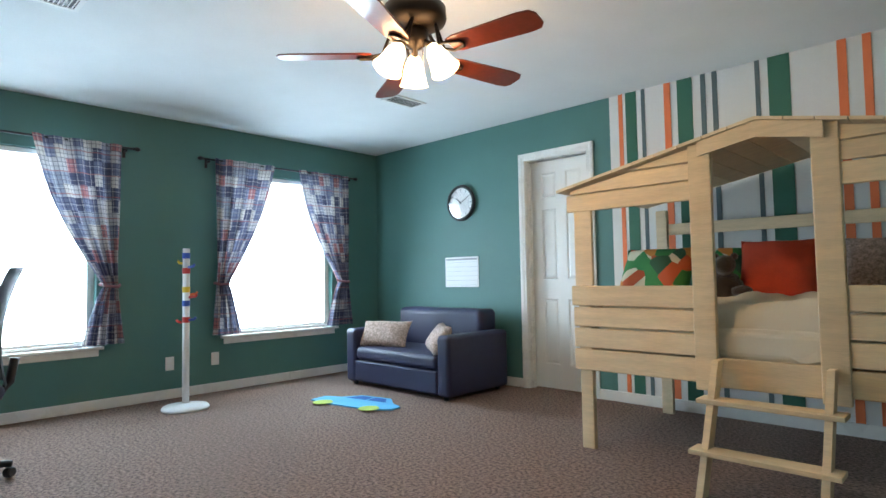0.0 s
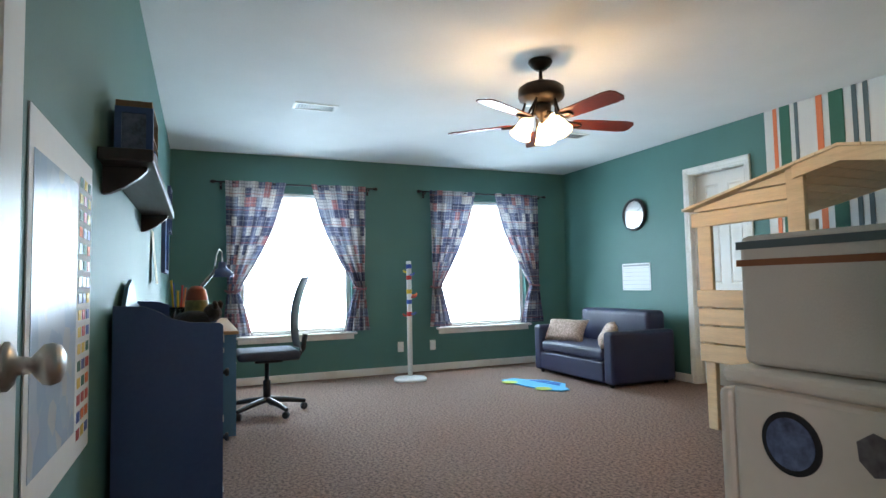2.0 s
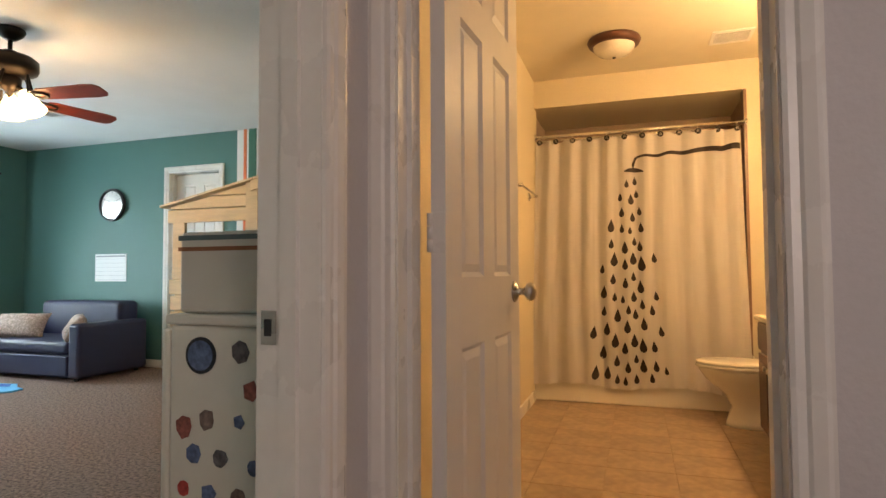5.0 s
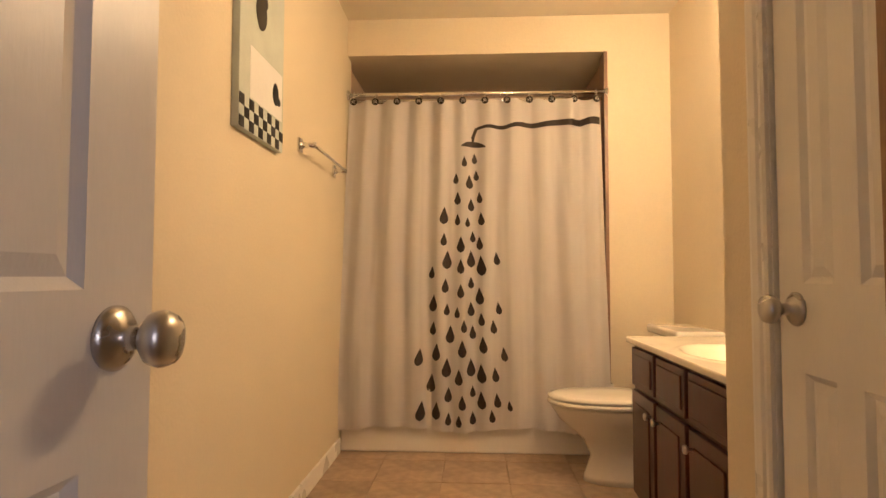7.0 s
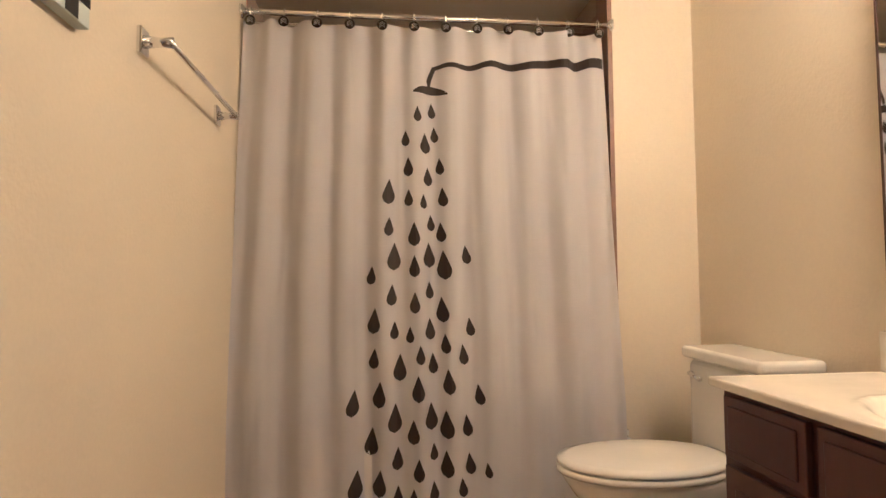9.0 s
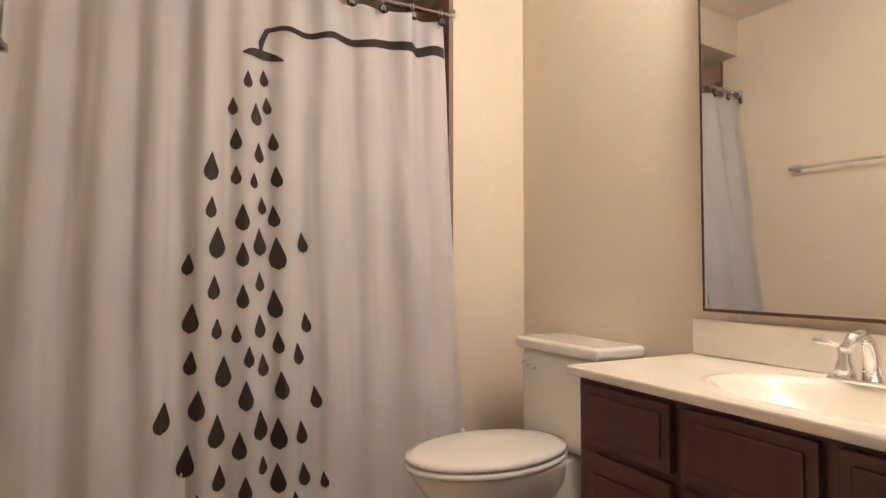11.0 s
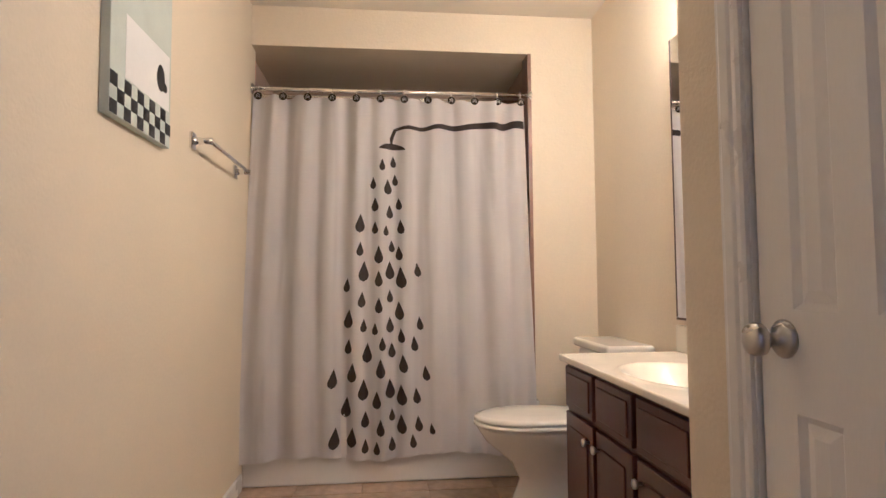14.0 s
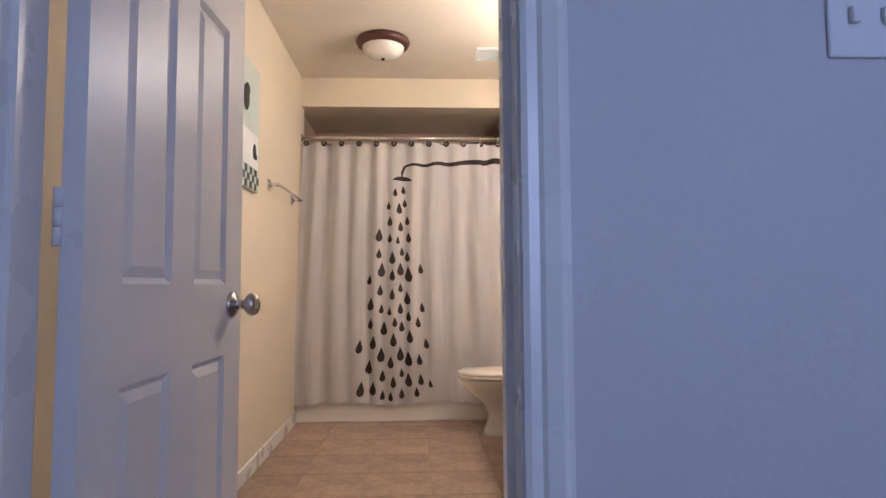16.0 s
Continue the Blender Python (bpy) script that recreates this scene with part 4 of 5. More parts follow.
# desk
dk = thing("desk", "blue painted desk with tan wood top under the window", "desk", pose(-4.80, BY0 + 0.015, 0))
part("desktop", box(0.05, 2.03, 0.0, 0.52, 0.695, 0.72, 0.004), M_DESKWOOD, dk, "tan wood top")
part("side_panel", box(2.00, 2.02, 0.005, 0.505, 0, 0.695, 0.002), M_DESKBLUE, dk)
part("side_panel", box(0.06, 0.08, 0.005, 0.505, 0, 0.695, 0.002), M_DESKBLUE, dk)
part("back_panel", box(0.08, 2.00, 0.005, 0.02, 0.30, 0.695), M_DESKBLUE, dk)
for k in range(2):
    d = part("drawer", box(1.60, 1.995, 0.48, 0.50, 0.40 + 0.15 * k, 0.54 + 0.15 * k, 0.003), M_DESKBLUE, dk)
    part("drawer_knob", lathe([(0, 0), (0.006, 0), (0.012, 0.014), (0, 0.02)], 12, m=Matrix.Translation((1.80, 0.50, 0.47 + 0.15 * k)) @ Euler((radians(-90), 0, 0)).to_matrix().to_4x4()), M_WHITE, d, "white knob", True)

# desk lamp
dl = thing("desk_lamp", "navy jointed desk lamp with a lit round head", "lamp", pose(-2.98, 0.08, 0.72))
part("base", lathe([(0, 0), (0.075, 0), (0.075, 0.015), (0.02, 0.025), (0, 0.026)], 28), M_NAVY, dl, smooth=True)
part("lower_arm", tube([(0, 0, 0.02), (0.16, -0.02, 0.22)], 0.009, 8), M_BLACK, dl)
part("lower_arm", tube([(0.02, 0, 0.02), (0.18, -0.02, 0.22)], 0.006, 8), M_BLACK, dl)
part("upper_arm", tube([(0.17, -0.02, 0.22), (-0.20, 0.13, 0.41)], 0.009, 8), M_BLACK, dl)
part("upper_arm", tube([(0.17, -0.02, 0.245), (-0.20, 0.13, 0.435)], 0.006, 8), M_BLACK, dl)
part("joint", lathe([(0, -0.012), (0.02, -0.012), (0.02, 0.012), (0, 0.012)], 16, m=Matrix.Translation((0.17, -0.02, 0.225)) @ Euler((radians(90), 0, 0)).to_matrix().to_4x4()), M_BLACK, dl)
part("neck", tube([(-0.20, 0.13, 0.42), (-0.24, 0.15, 0.55), (-0.28, 0.17, 0.60), (-0.34, 0.19, 0.58), (-0.36, 0.195, 0.50)], 0.006, 8), M_NICKEL, dl, smooth=True)
part("head", lathe([(0.0, 0.12), (0.028, 0.118), (0.034, 0.075), (0.05, 0.062), (0.078, 0.035), (0.090, 0.0), (0.087, 0.0), (0.072, 0.034), (0.03, 0.058), (0, 0.06)], 32, m=Matrix.Translation((-0.36, 0.195, 0.385))), M_NAVY, dl, smooth=True)
part("bulb", lathe([(0, 0.045), (0.025, 0.04), (0.032, 0.02), (0.02, 0.002), (0, 0.0)], 20, m=Matrix.Translation((-0.36, 0.195, 0.390))), M_SHADE, dl, "glowing warm bulb", True)

# office chair
ch = thing("office_chair", "black swivel desk chair with a curved back on castors", "chair", pose(-3.42, 0.62, 0))
for k in range(5):
    a = radians(22 + 72 * k)
    d = Vector((math.cos(a), math.sin(a), 0))
    lg = part("leg", tube([d * 0.02 + Vector((0, 0, 0.11)), d * 0.17 + Vector((0, 0, 0.095)), d * 0.31 + Vector((0, 0, 0.07))], [0.026, 0.022, 0.016], 8), M_BLACK, ch)
    part("castor", lathe([(0, -0.02), (0.022, -0.02), (0.028, -0.012), (0.028, 0.012), (0.022, 0.02), (0, 0.02)], 16, m=Matrix.Translation(d * 0.30 + Vector((0, 0, 0.029))) @ Matrix.Rotation(a + 0.6, 4, "Z") @ Euler((radians(90), 0, 0)).to_matrix().to_4x4()), M_BLACK, lg)
part("gas_column", lathe([(0, 0.09), (0.03, 0.09), (0.03, 0.26), (0.018, 0.27), (0.018, 0.42), (0, 0.42)], 20), M_BLACK, ch, smooth=True)
part("mechanism", box(-0.09, 0.09, -0.10, 0.12, 0.41, 0.45, 0.012), M_BLACK, ch)
part("seat", box(-0.235, 0.235, -0.24, 0.24, 0.445, 0.515, 0.032, 4), mat("grey_blue_mesh", (0.06, 0.07, 0.10), 0.9, vary=0.2, fine=300, bump=0.2), ch, "padded dark fabric seat")


def backfn(u, v):
    z = 0.50 + 0.60 * v
    wd = 0.19 + 0.03 * math.sin(math.pi * v)
    x = (u - 0.5) * 2 * wd
    y = 0.235 + 0.075 * (1.7 * v - 0.7) ** 2 + 0.03 * v - 0.03 * (2 * u - 1) ** 2
    return (x, y, z)


bm = sheet(14, 18, backfn)
bmesh.ops.solidify(bm, geom=list(bm.faces), thickness=0.012)
part("backrest", bm, M_BLACK, ch, "curved black mesh backrest", True)
part("back_bar", tube([(0, 0.10, 0.43), (0, 0.25, 0.43), (0, 0.29, 0.50), (0, 0.31, 0.62)], 0.022, 10), M_BLACK, ch, smooth=True)

# shelf with brackets and the things on it
sf = thing("wall_shelf", "dark wood wall shelf on two curved brackets", "shelf", pose(-2.0, BY0, 1.405))
part("board", box(0, 1.57, 0.001, 0.15, 0, 0.038, 0.004), M_DARKWOOD, sf)
for x in (0.14, 1.44):
    o = [(0, 0), (0.125, 0), (0.122, -0.012), (0.10, -0.035), (0.06, -0.065), (0.02, -0.085), (0, -0.088)]
    part("bracket", moved(prism(o, 0.03), Matrix.Translation((x + 0.03, 0.002, 0)) @ Matrix.Rotation(radians(90), 4, "Z")), M_DARKWOOD, sf)
ST = 1.443
pf = thing("photo_frame", "navy photo frame with a pale picture on the shelf", "picture frame", pose(-0.56, BY0 + 0.03, ST, 0, 0, 90))
part("frame", boxes([(0.0, 0.11, -0.012, 0.012, 0, 0.02), (0.0, 0.11, -0.012, 0.012, 0.14, 0.16), (0, 0.02, -0.012, 0.012, 0.02, 0.14), (0.09, 0.11, -0.012, 0.012, 0.02, 0.14)]), M_NAVY, pf)
part("picture", box(0.02, 0.09, -0.006, 0.006, 0.02, 0.14), mat("faded_print", (0.16, 0.17, 0.24), 0.4, vary=0.8, scale=18), pf, "faded picture")
part("stand", box(0.0, 0.12, -0.05, 0.05, -0.0005, 0.012, 0.002), M_NAVY, pf)
db = thing("display_box", "open wooden display box with small toys on the shelf", "display box", pose(-0.95, BY0 + 0.02, ST))
part("box_frame", boxes([(0, 0.30, 0, 0.11, 0, 0.01), (0, 0.30, 0, 0.11, 0.20, 0.21), (0, 0.01, 0, 0.11, 0.01, 0.20), (0.29, 0.30, 0, 0.11, 0.01, 0.20), (0.01, 0.29, 0, 0.11, 0.10, 0.108), (0.01, 0.29, 0, 0.006, 0.01, 0.10), (0.01, 0.29, 0, 0.006, 0.108, 0.20)]), M_BAMBOO, db)
for k in range(3):
    at_top("toy_car", "small toy car in the display box", "toy car", blob([(0, 0, 0.018, 0.02, 1.6, 0.9, 0.7), (0, 0, 0.032, 0.014, 1.1, 0.9, 0.9)]), (M_RED, M_BLUE, M_WHITE)[k], -0.95 + 0.06 + 0.09 * k, BY0 + 0.075, ST + (0.108 if k % 2 else 0.01) - 0.001)
at_top("trinket_box", "small navy trinket box on the shelf end", "box", box(-0.05, 0.05, -0.04, 0.04, 0, 0.10, 0.004), M_NAVY, -1.62, BY0 + 0.075, ST, False)

# poster
po = thing("wall_poster", "glossy laminated blue map poster with rows of flags", "poster", pose(-0.02, BY0, 0.98))
part("sheet", box(-0.32, 0.32, 0.001, 0.004, -0.375, 0.375), M_PAPER, po, "white laminated sheet")
part("map", box(-0.12, 0.29, 0.004, 0.0052, -0.30, 0.30), M_POSTER, po, "blue map print")
rnd = random.Random(4)
for r in range(16):
    for c in range(3):
        part("flag", box(-0.30 + 0.055 * c, -0.262 + 0.055 * c, 0.004, 0.005, -0.33 + 0.042 * r, -0.305 + 0.042 * r), rnd.choice((M_RED, M_BLUE, M_YELLOW, M_ORANGE, M_STRIPEGREEN)), po)


def picture(x0, x1, z0, z1, label, colour):
    t = thing("picture_frame", label, "picture frame", pose((x0 + x1) / 2, BY0, (z0 + z1) / 2), "wall pictures")
    w, h = (x1 - x0) / 2, (z1 - z0) / 2
    part("frame", boxes([(-w, w, 0.001, 0.03, -h, -h + 0.03), (-w, w, 0.001, 0.03, h - 0.03, h), (-w, -w + 0.03, 0.001, 0.03, -h + 0.03, h - 0.03), (w - 0.03, w, 0.001, 0.03, -h + 0.03, h - 0.03)]), M_NAVY, t)
    part("print", box(-w + 0.03, w - 0.03, 0.001, 0.012, -h + 0.03, h - 0.03), mat("print", colour, 0.4, vary=0.5, scale=14), t)


picture(-4.72, -4.38, 1.55, 1.98, "black framed print near the corner of the green wall", (0.35, 0.38, 0.42))
picture(-4.10, -3.55, 1.15, 1.68, "blue framed print on the green wall", (0.10, 0.22, 0.50))
nt = thing("wall_note", "pale green paper note pinned to the wall", "note", pose(-4.32, BY0, 1.30))
part("note_paper", box(-0.11, 0.11, 0.001, 0.003, -0.14, 0.14), mat("pale_green_paper", (0.55, 0.66, 0.50), 0.8), nt)
nt = thing("wall_note", "hanging cream paper sheet on the wall", "note", pose(-2.55, BY0, 1.22))
part("note_paper", moved(box(-0.10, 0.10, 0.001, 0.003, -0.17, 0.17), Matrix.Rotation(radians(5), 4, "X") @ Matrix.Translation((0, 0.017, 0))), mat("cream_paper", (0.66, 0.64, 0.50), 0.8), nt)

# mini fridge and storage bin
fr = thing("mini_fridge", "cream mini fridge covered with round stickers and magnets", "fridge", pose(0.851, 0.861, 0))
part("body", box(0, 0.262, 0, 0.46, 0.02, 0.86, 0.012, 3), M_FRIDGE, fr)
part("top_cap", box(-0.008, 0.264, -0.008, 0.47, 0.86, 0.885, 0.008, 3), M_FRIDGE, fr)
part("foot", boxes([(0.03, 0.07, 0.03, 0.07, 0, 0.02), (0.21, 0.25, 0.03, 0.07, 0, 0.02), (0.03, 0.07, 0.39, 0.43, 0, 0.02), (0.21, 0.25, 0.39, 0.43, 0, 0.02)]), M_BLACK, fr)
part("door", box(-0.03, -0.004, 0.003, 0.457, 0.05, 0.85, 0.012, 3), M_FRIDGE, fr, "cream fridge door")
M_STK = [mat("sticker_print", c, 0.5, vary=0.7, scale=40, fine=90, bump=0) for c in ((0.30, 0.09, 0.07), (0.20, 0.14, 0.12), (0.10, 0.14, 0.26), (0.45, 0.06, 0.05), (0.12, 0.11, 0.12))]
big = part("round_badge", lathe([(0, 0), (0.043, 0), (0.043, 0.003), (0, 0.003)], 36, m=Matrix.Translation((0.095, -0.0005, 0.79)) @ Euler((radians(90), 0, 0)).to_matrix().to_4x4()), M_BLACK, fr, "round dark badge magnet")
part("badge_face", lathe([(0, 0), (0.035, 0), (0.035, 0.0015), (0, 0.0015)], 36, m=Matrix.Translation((0.095, -0.0038, 0.79)) @ Euler((radians(90), 0, 0)).to_matrix().to_4x4()), M_STK[2], big, "printed badge face")
rnd = random.Random(11)
for r in range(10):
    for c in range(5):
        x, z = 0.04 + 0.083 * c + (0.035 if r % 2 else 0) + rnd.uniform(-0.012, 0.012), 0.80 - 0.083 * r + rnd.uniform(-0.012, 0.012)
        if x > 0.245 or (abs(x - 0.095) < 0.09 and abs(z - 0.79) < 0.085):
            continue
        n = rnd.choice((5, 7, 9, 10))
        rr = rnd.uniform(0.017, 0.027)
        o = [(rr * rnd.uniform(0.8, 1.1) * math.cos(6.283 * i / n), rr * rnd.uniform(0.9, 1.2) * math.sin(6.283 * i / n)) for i in range(n)]
        part("sticker", moved(prism(o, -0.002), Matrix.Translation((x, -0.0004, z))), rnd.choice(M_STK), fr)
bn = thing("storage_bin", "grey canvas storage bin with blue and brown stripes", "storage bin", pose(0.855, 0.884, 0.886))
part("bin_body", box(0, 0.255, 0, 0.40, 0, 0.197, 0.012, 3), M_BIN, bn)
part("stripe", box(-0.0015, 0.2565, -0.0015, 0.4015, 0.176, 0.188, 0.0), M_SLATE, bn, "slate blue woven stripe")
part("stripe", box(-0.0015, 0.2565, -0.0015, 0.4015, 0.150, 0.160, 0.0), mat("rust_stripe", (0.28, 0.12, 0.06), 0.9), bn, "rust woven stripe")

# ---- playhouse loft bed ----
X0, X1, Y0, Y1 = -1.50, 0.50, 3.30, 4.48
P1, P2 = -0.75, -0.21
bed = thing("playhouse_bed", "pale pine loft bed shaped like a playhouse with gabled roof", "bed", pose(0, 0, 0))
PW = 0.075


def plank(name, x0, x1, y0, y1, z0, z1, label=""):
    return part(name, box(x0, x1, y0, y1, z0, z1, 0.006), M_PINE, bed, label)


RIDGE = (X0 + X1) / 2 + 0.02


def roof_z(x):
    return 1.72 - 0.205 * abs(x - RIDGE)


for x in (X0 + 0.02, X1 - 0.10):
    plank("post", x, x + 0.08, Y0 + 0.022, Y0 + 0.062, 0, 1.46)
    plank("post", x, x + 0.08, Y1 - 0.06, Y1 - 0.02, 0, 1.46)
for x in (P1, P2):
    plank("post", x - 0.055, x + 0.055, Y0 - 0.012, Y0 + 0.02, 0.42, roof_z(x) - 0.01)
for a, b in ((X0, P1 - 0.03), (P2 + 0.03, X1)):
    for k, (z0, z1) in enumerate(((0.455, 0.575), (0.585, 0.695), (0.705, 0.815), (0.825, 0.94))):
        plank("cladding_board", a - (0.0 if k != 3 else 0.012), b, Y0 - 0.002, Y0 + 0.020, z0, z1)
    # two slim uprights beside the window opening
    e = a if a == X0 else b
    s = 1 if a == X0 else -1
    plank("window_upright", min(e + s * 0.015, e + s * 0.13), max(e + s * 0.015, e + s * 0.13), Y0 + 0.000, Y0 + 0.0215, 0.94, 1.40)
    # gable boards
    plank("gable_board", a - (0.03 if s > 0 else 0), b + (0.03 if s < 0 else 0), Y0 - 0.004, Y0 + 0.018, 1.375, 1.475)
    inner = P1 - 0.03 if s > 0 else P2 + 0.03
    o2 = [(inner, 1.565), (inner, 1.483), (e, 1.483), (e, roof_z(e) - 0.012), (inner - s * 0.34, 1.565)]
    part("gable_board", moved(prism(o2, 0.022), Matrix.Translation((0, Y0 - 0.004, 0))), M_PINE, bed)
    o3 = [(inner, 1.573), (inner, roof_z(inner) - 0.015), (inner - s * 0.36, 1.577)]
    part("gable_board", moved(prism(o3, 0.022), Matrix.Translation((0, Y0 - 0.004, 0))), M_PINE, bed)
# roof planks, laid front to back
ridge = RIDGE
n = 9
for s in (-1, 1):
    for k in range(n):
        xa, xb = ridge + s * 1.10 * k / n, ridge + s * 1.10 * (k + 1) / n - s * 0.004
        za, zb = roof_z(xa), roof_z(xb)
        o = [(xa, za), (xb, zb), (xb, zb + 0.016), (xa, za + 0.016)]
        part("roof_board", moved(prism(o, Y1 - Y0 + 0.06), Matrix.Translation((0, Y0 - 0.04, 0))), M_PINE, bed)
    o = [(ridge, 1.718), (ridge + s * 0.27, roof_z(ridge + s * 0.27) - 0.002), (ridge + s * 0.27, roof_z(ridge + s * 0.27) - 0.075), (ridge, 1.64)]
    part("roof_fascia", moved(prism(o, 0.02), Matrix.Translation((0, Y0 - 0.03, 0))), M_PINE, bed)
plank("front_rail", P1, P2, Y0 + 0.0, Y0 + 0.022, 0.44, 0.585)
plank("back_rail", X0 + 0.1, X1 - 0.1, Y1 - 0.045, Y1 - 0.02, 0.46, 0.58)
plank("guard_rail", X0 + 0.1, X1 - 0.1, Y1 - 0.045, Y1 - 0.02, 1.28, 1.36)
for x in (X0, X1 - 0.022):
    for k in range(4):
        plank("end_board", x, x + 0.02, Y0 + 0.07, Y1 - 0.065, 0.46 + 0.12 * k, 0.57 + 0.12 * k)
part("slat_base", box(X0 + 0.1, X1 - 0.1, Y0 + 0.025, Y1 - 0.05, 0.54, 0.57), M_PINE, bed)
mt = thing("mattress", "white mattress inside the playhouse bed", "mattress", pose(0, 0, 0.571))
part("mattress_body", box(X0 + 0.12, X1 - 0.12, Y0 + 0.035, Y1 - 0.06, 0, 0.16, 0.04, 4), M_BEDDING, mt)


def quilt(u, v):
    x, y = X0 + 0.14 + (X1 - X0 - 0.28) * u, Y0 + 0.030 + (Y1 - Y0 - 0.12) * v
    z = 0.865 + 0.045 * noise.noise(Vector((x * 4, y * 5, 0))) + 0.020 * noise.noise(Vector((x * 13, y * 9, 3)))
    edge = min(1, v / 0.10)
    z -= 0.26 * (1 - edge) ** 2
    return (x, y - 0.0 + 0.012 * math.sin(9 * x) * (1 - edge), z)


q = thing("comforter", "rumpled cream comforter spread over the bed", "bedding", pose(0, 0, 0))
part("comforter_cloth", sheet(70, 40, quilt), M_BEDDING, q, smooth=True)


def bed_pillow(x, y, z, rx, rz, material, label, w=0.5, h=0.38):
    p = part("pillow", cushion(w, h, 0.15), material, None, smooth=True)
    p.matrix_world = pose(x, y, z, rx, 0, rz)
    tagged(p, label, "pillow", "bed pillows")


bed_pillow(-1.26, 3.90, 1.00, 62, -6, M_PATCH, "green, orange and white geometric pillow on the bed")
bed_pillow(-0.92, 4.28, 1.00, 66, 5, M_PATCH, "multicoloured patchwork pillow leaning on the wall")
bed_pillow(-0.58, 3.98, 1.01, 64, 4, M_PILLOWRED, "orange red square pillow on the bed", 0.42, 0.40)
bed_pillow(-0.1, 4.25, 1.01, 66, 0, M_CUSHION, "beige patterned pillow leaning on the wall", 0.5, 0.4)
at_top("plush_toy", "dark brown plush animal sitting on the bed", "plush toy", blob([(0, 0, 0.08, 0.09, 1.2, 1, 0.95), (0.03, -0.06, 0.20, 0.06, 1, 1, 0.95), (-0.02, -0.05, 0.25, 0.02, 1, 1, 1), (0.08, -0.05, 0.25, 0.02, 1, 1, 1), (-0.10, -0.05, 0.05, 0.045, 1.4, 1, 0.8), (0.12, -0.06, 0.05, 0.045, 1.3, 1, 0.8)]), M_TEDDY, -0.84, 3.85, 0.845)

# ladder
ld = thing("bed_ladder", "pale pine ladder with flat rungs leaning on the loft bed", "ladder", pose(0, 0, 0))
LX0, LX1 = P1 + 0.05, P2 + 0.01
ly = lambda z: 2.96 + (Y0 - 0.03 - 2.96) * z / 0.58
for x in (LX0, LX1 - 0.03):
    o = [(0, 0), (0.075, 0), (ly(0.58) - 2.96 + 0.030, 0.58), (ly(0.58) - 2.96 - 0.045, 0.58)]
    part("stile", moved(prism([(a + 2.955, b) for a, b in o], 0.03), Matrix.Translation((x + 0.03, 0, 0)) @ Matrix.Rotation(radians(90), 4, "Z")), M_PINE, ld)
for z in (0.19, 0.40):
    part("rung", box(LX0 - 0.045, LX1 + 0.045, ly(z) - 0.055, ly(z) + 0.06, z - 0.011, z + 0.011, 0.004), M_PINE, ld)

# ---- bathroom things ----
CY = TY1 - 0.004                                              # the plane in which the shower curtain hangs


def wave(x, z):
    """How far the shower curtain's folds stand out at x, z."""
    k = min(1, max(0, (2.0 - z) / 1.6))
    amp = (0.010 + 0.013 * (1 - 0.5 * k)) * (0.55 + 0.9 * abs(noise.noise(Vector((x * 5, z * 0.6, 2)))) * 1.6)
    return amp * math.sin(x * 43 + 0.8 * math.sin(x * 7) + 0.5 * math.sin(z * 1.7)) + 0.008 * math.sin(x * 19 + 1.3 + 0.7 * z) + 0.010 * k * math.sin(x * 9) + 0.006 * noise.noise(Vector((x * 14, z * 2.2, 7))) + 0.0035 * noise.noise(Vector((x * 38, z * 2.5, 4))) - 0.145 * min(1, max(0, (2.0 - z) / 1.5))


CX0, CX1, CZ0, CZ1 = 1.165, 2.645, 0.140, 2.025
tub = thing("bathtub", "white built-in bathtub behind the shower curtain", "bathtub", pose(0, 0, 0))
part("apron", box(TX0 + 0.002, TUB1 - 0.004, TY1 - 0.120, TY1 - 0.040, 0, 0.36, 0.012, 3), M_TUB, tub)
part("rim", boxes([(TX0 + 0.002, TUB1 - 0.004, TY1 - 0.095, TY1 + 0.17, 0.36, 0.385), (TUB0 + 0.004, TUB1 - 0.004, TUBY - 0.08, TUBY - 0.003, 0.36, 0.385), (TUB0 + 0.004, TUB0 + 0.09, TY1 + 0.17, TUBY - 0.08, 0.36, 0.385), (TUB1 - 0.09, TUB1 - 0.004, TY1 + 0.17, TUBY - 0.08, 0.36, 0.385)], 0.006), M_TUB, tub)
part("basin", boxes([(TUB0 + 0.09, TUB1 - 0.09, TY1 + 0.17, TUBY - 0.08, 0.05, 0.08), (TUB0 + 0.07, TUB0 + 0.09, TY1 + 0.15, TUBY - 0.06, 0.05, 0.36), (TUB1 - 0.09, TUB1 - 0.07, TY1 + 0.15, TUBY - 0.06, 0.05, 0.36), (TUB0 + 0.09, TUB1 - 0.09, TUBY - 0.08, TUBY - 0.06, 0.08, 0.36)]), M_TUB, tub)
sc = thing("shower_curtain", "white shower curtain printed with a black shower head and drops", "shower curtain", pose(0, 0, 0))


def hang(u, v):
    z = CZ1 + (CZ0 - CZ1) * v
    x = CX0 - 0.017 * v + (CX1 - CX0 + 0.017 * v + 0.015 * v) * u
    if v < 0.02:
        z -= 0.012 * math.sin(u * 12 * math.pi) ** 2
    z += 0.012 * math.sin(x * 9 + 1) * v ** 6
    return (x, CY + wave(x, z), z)


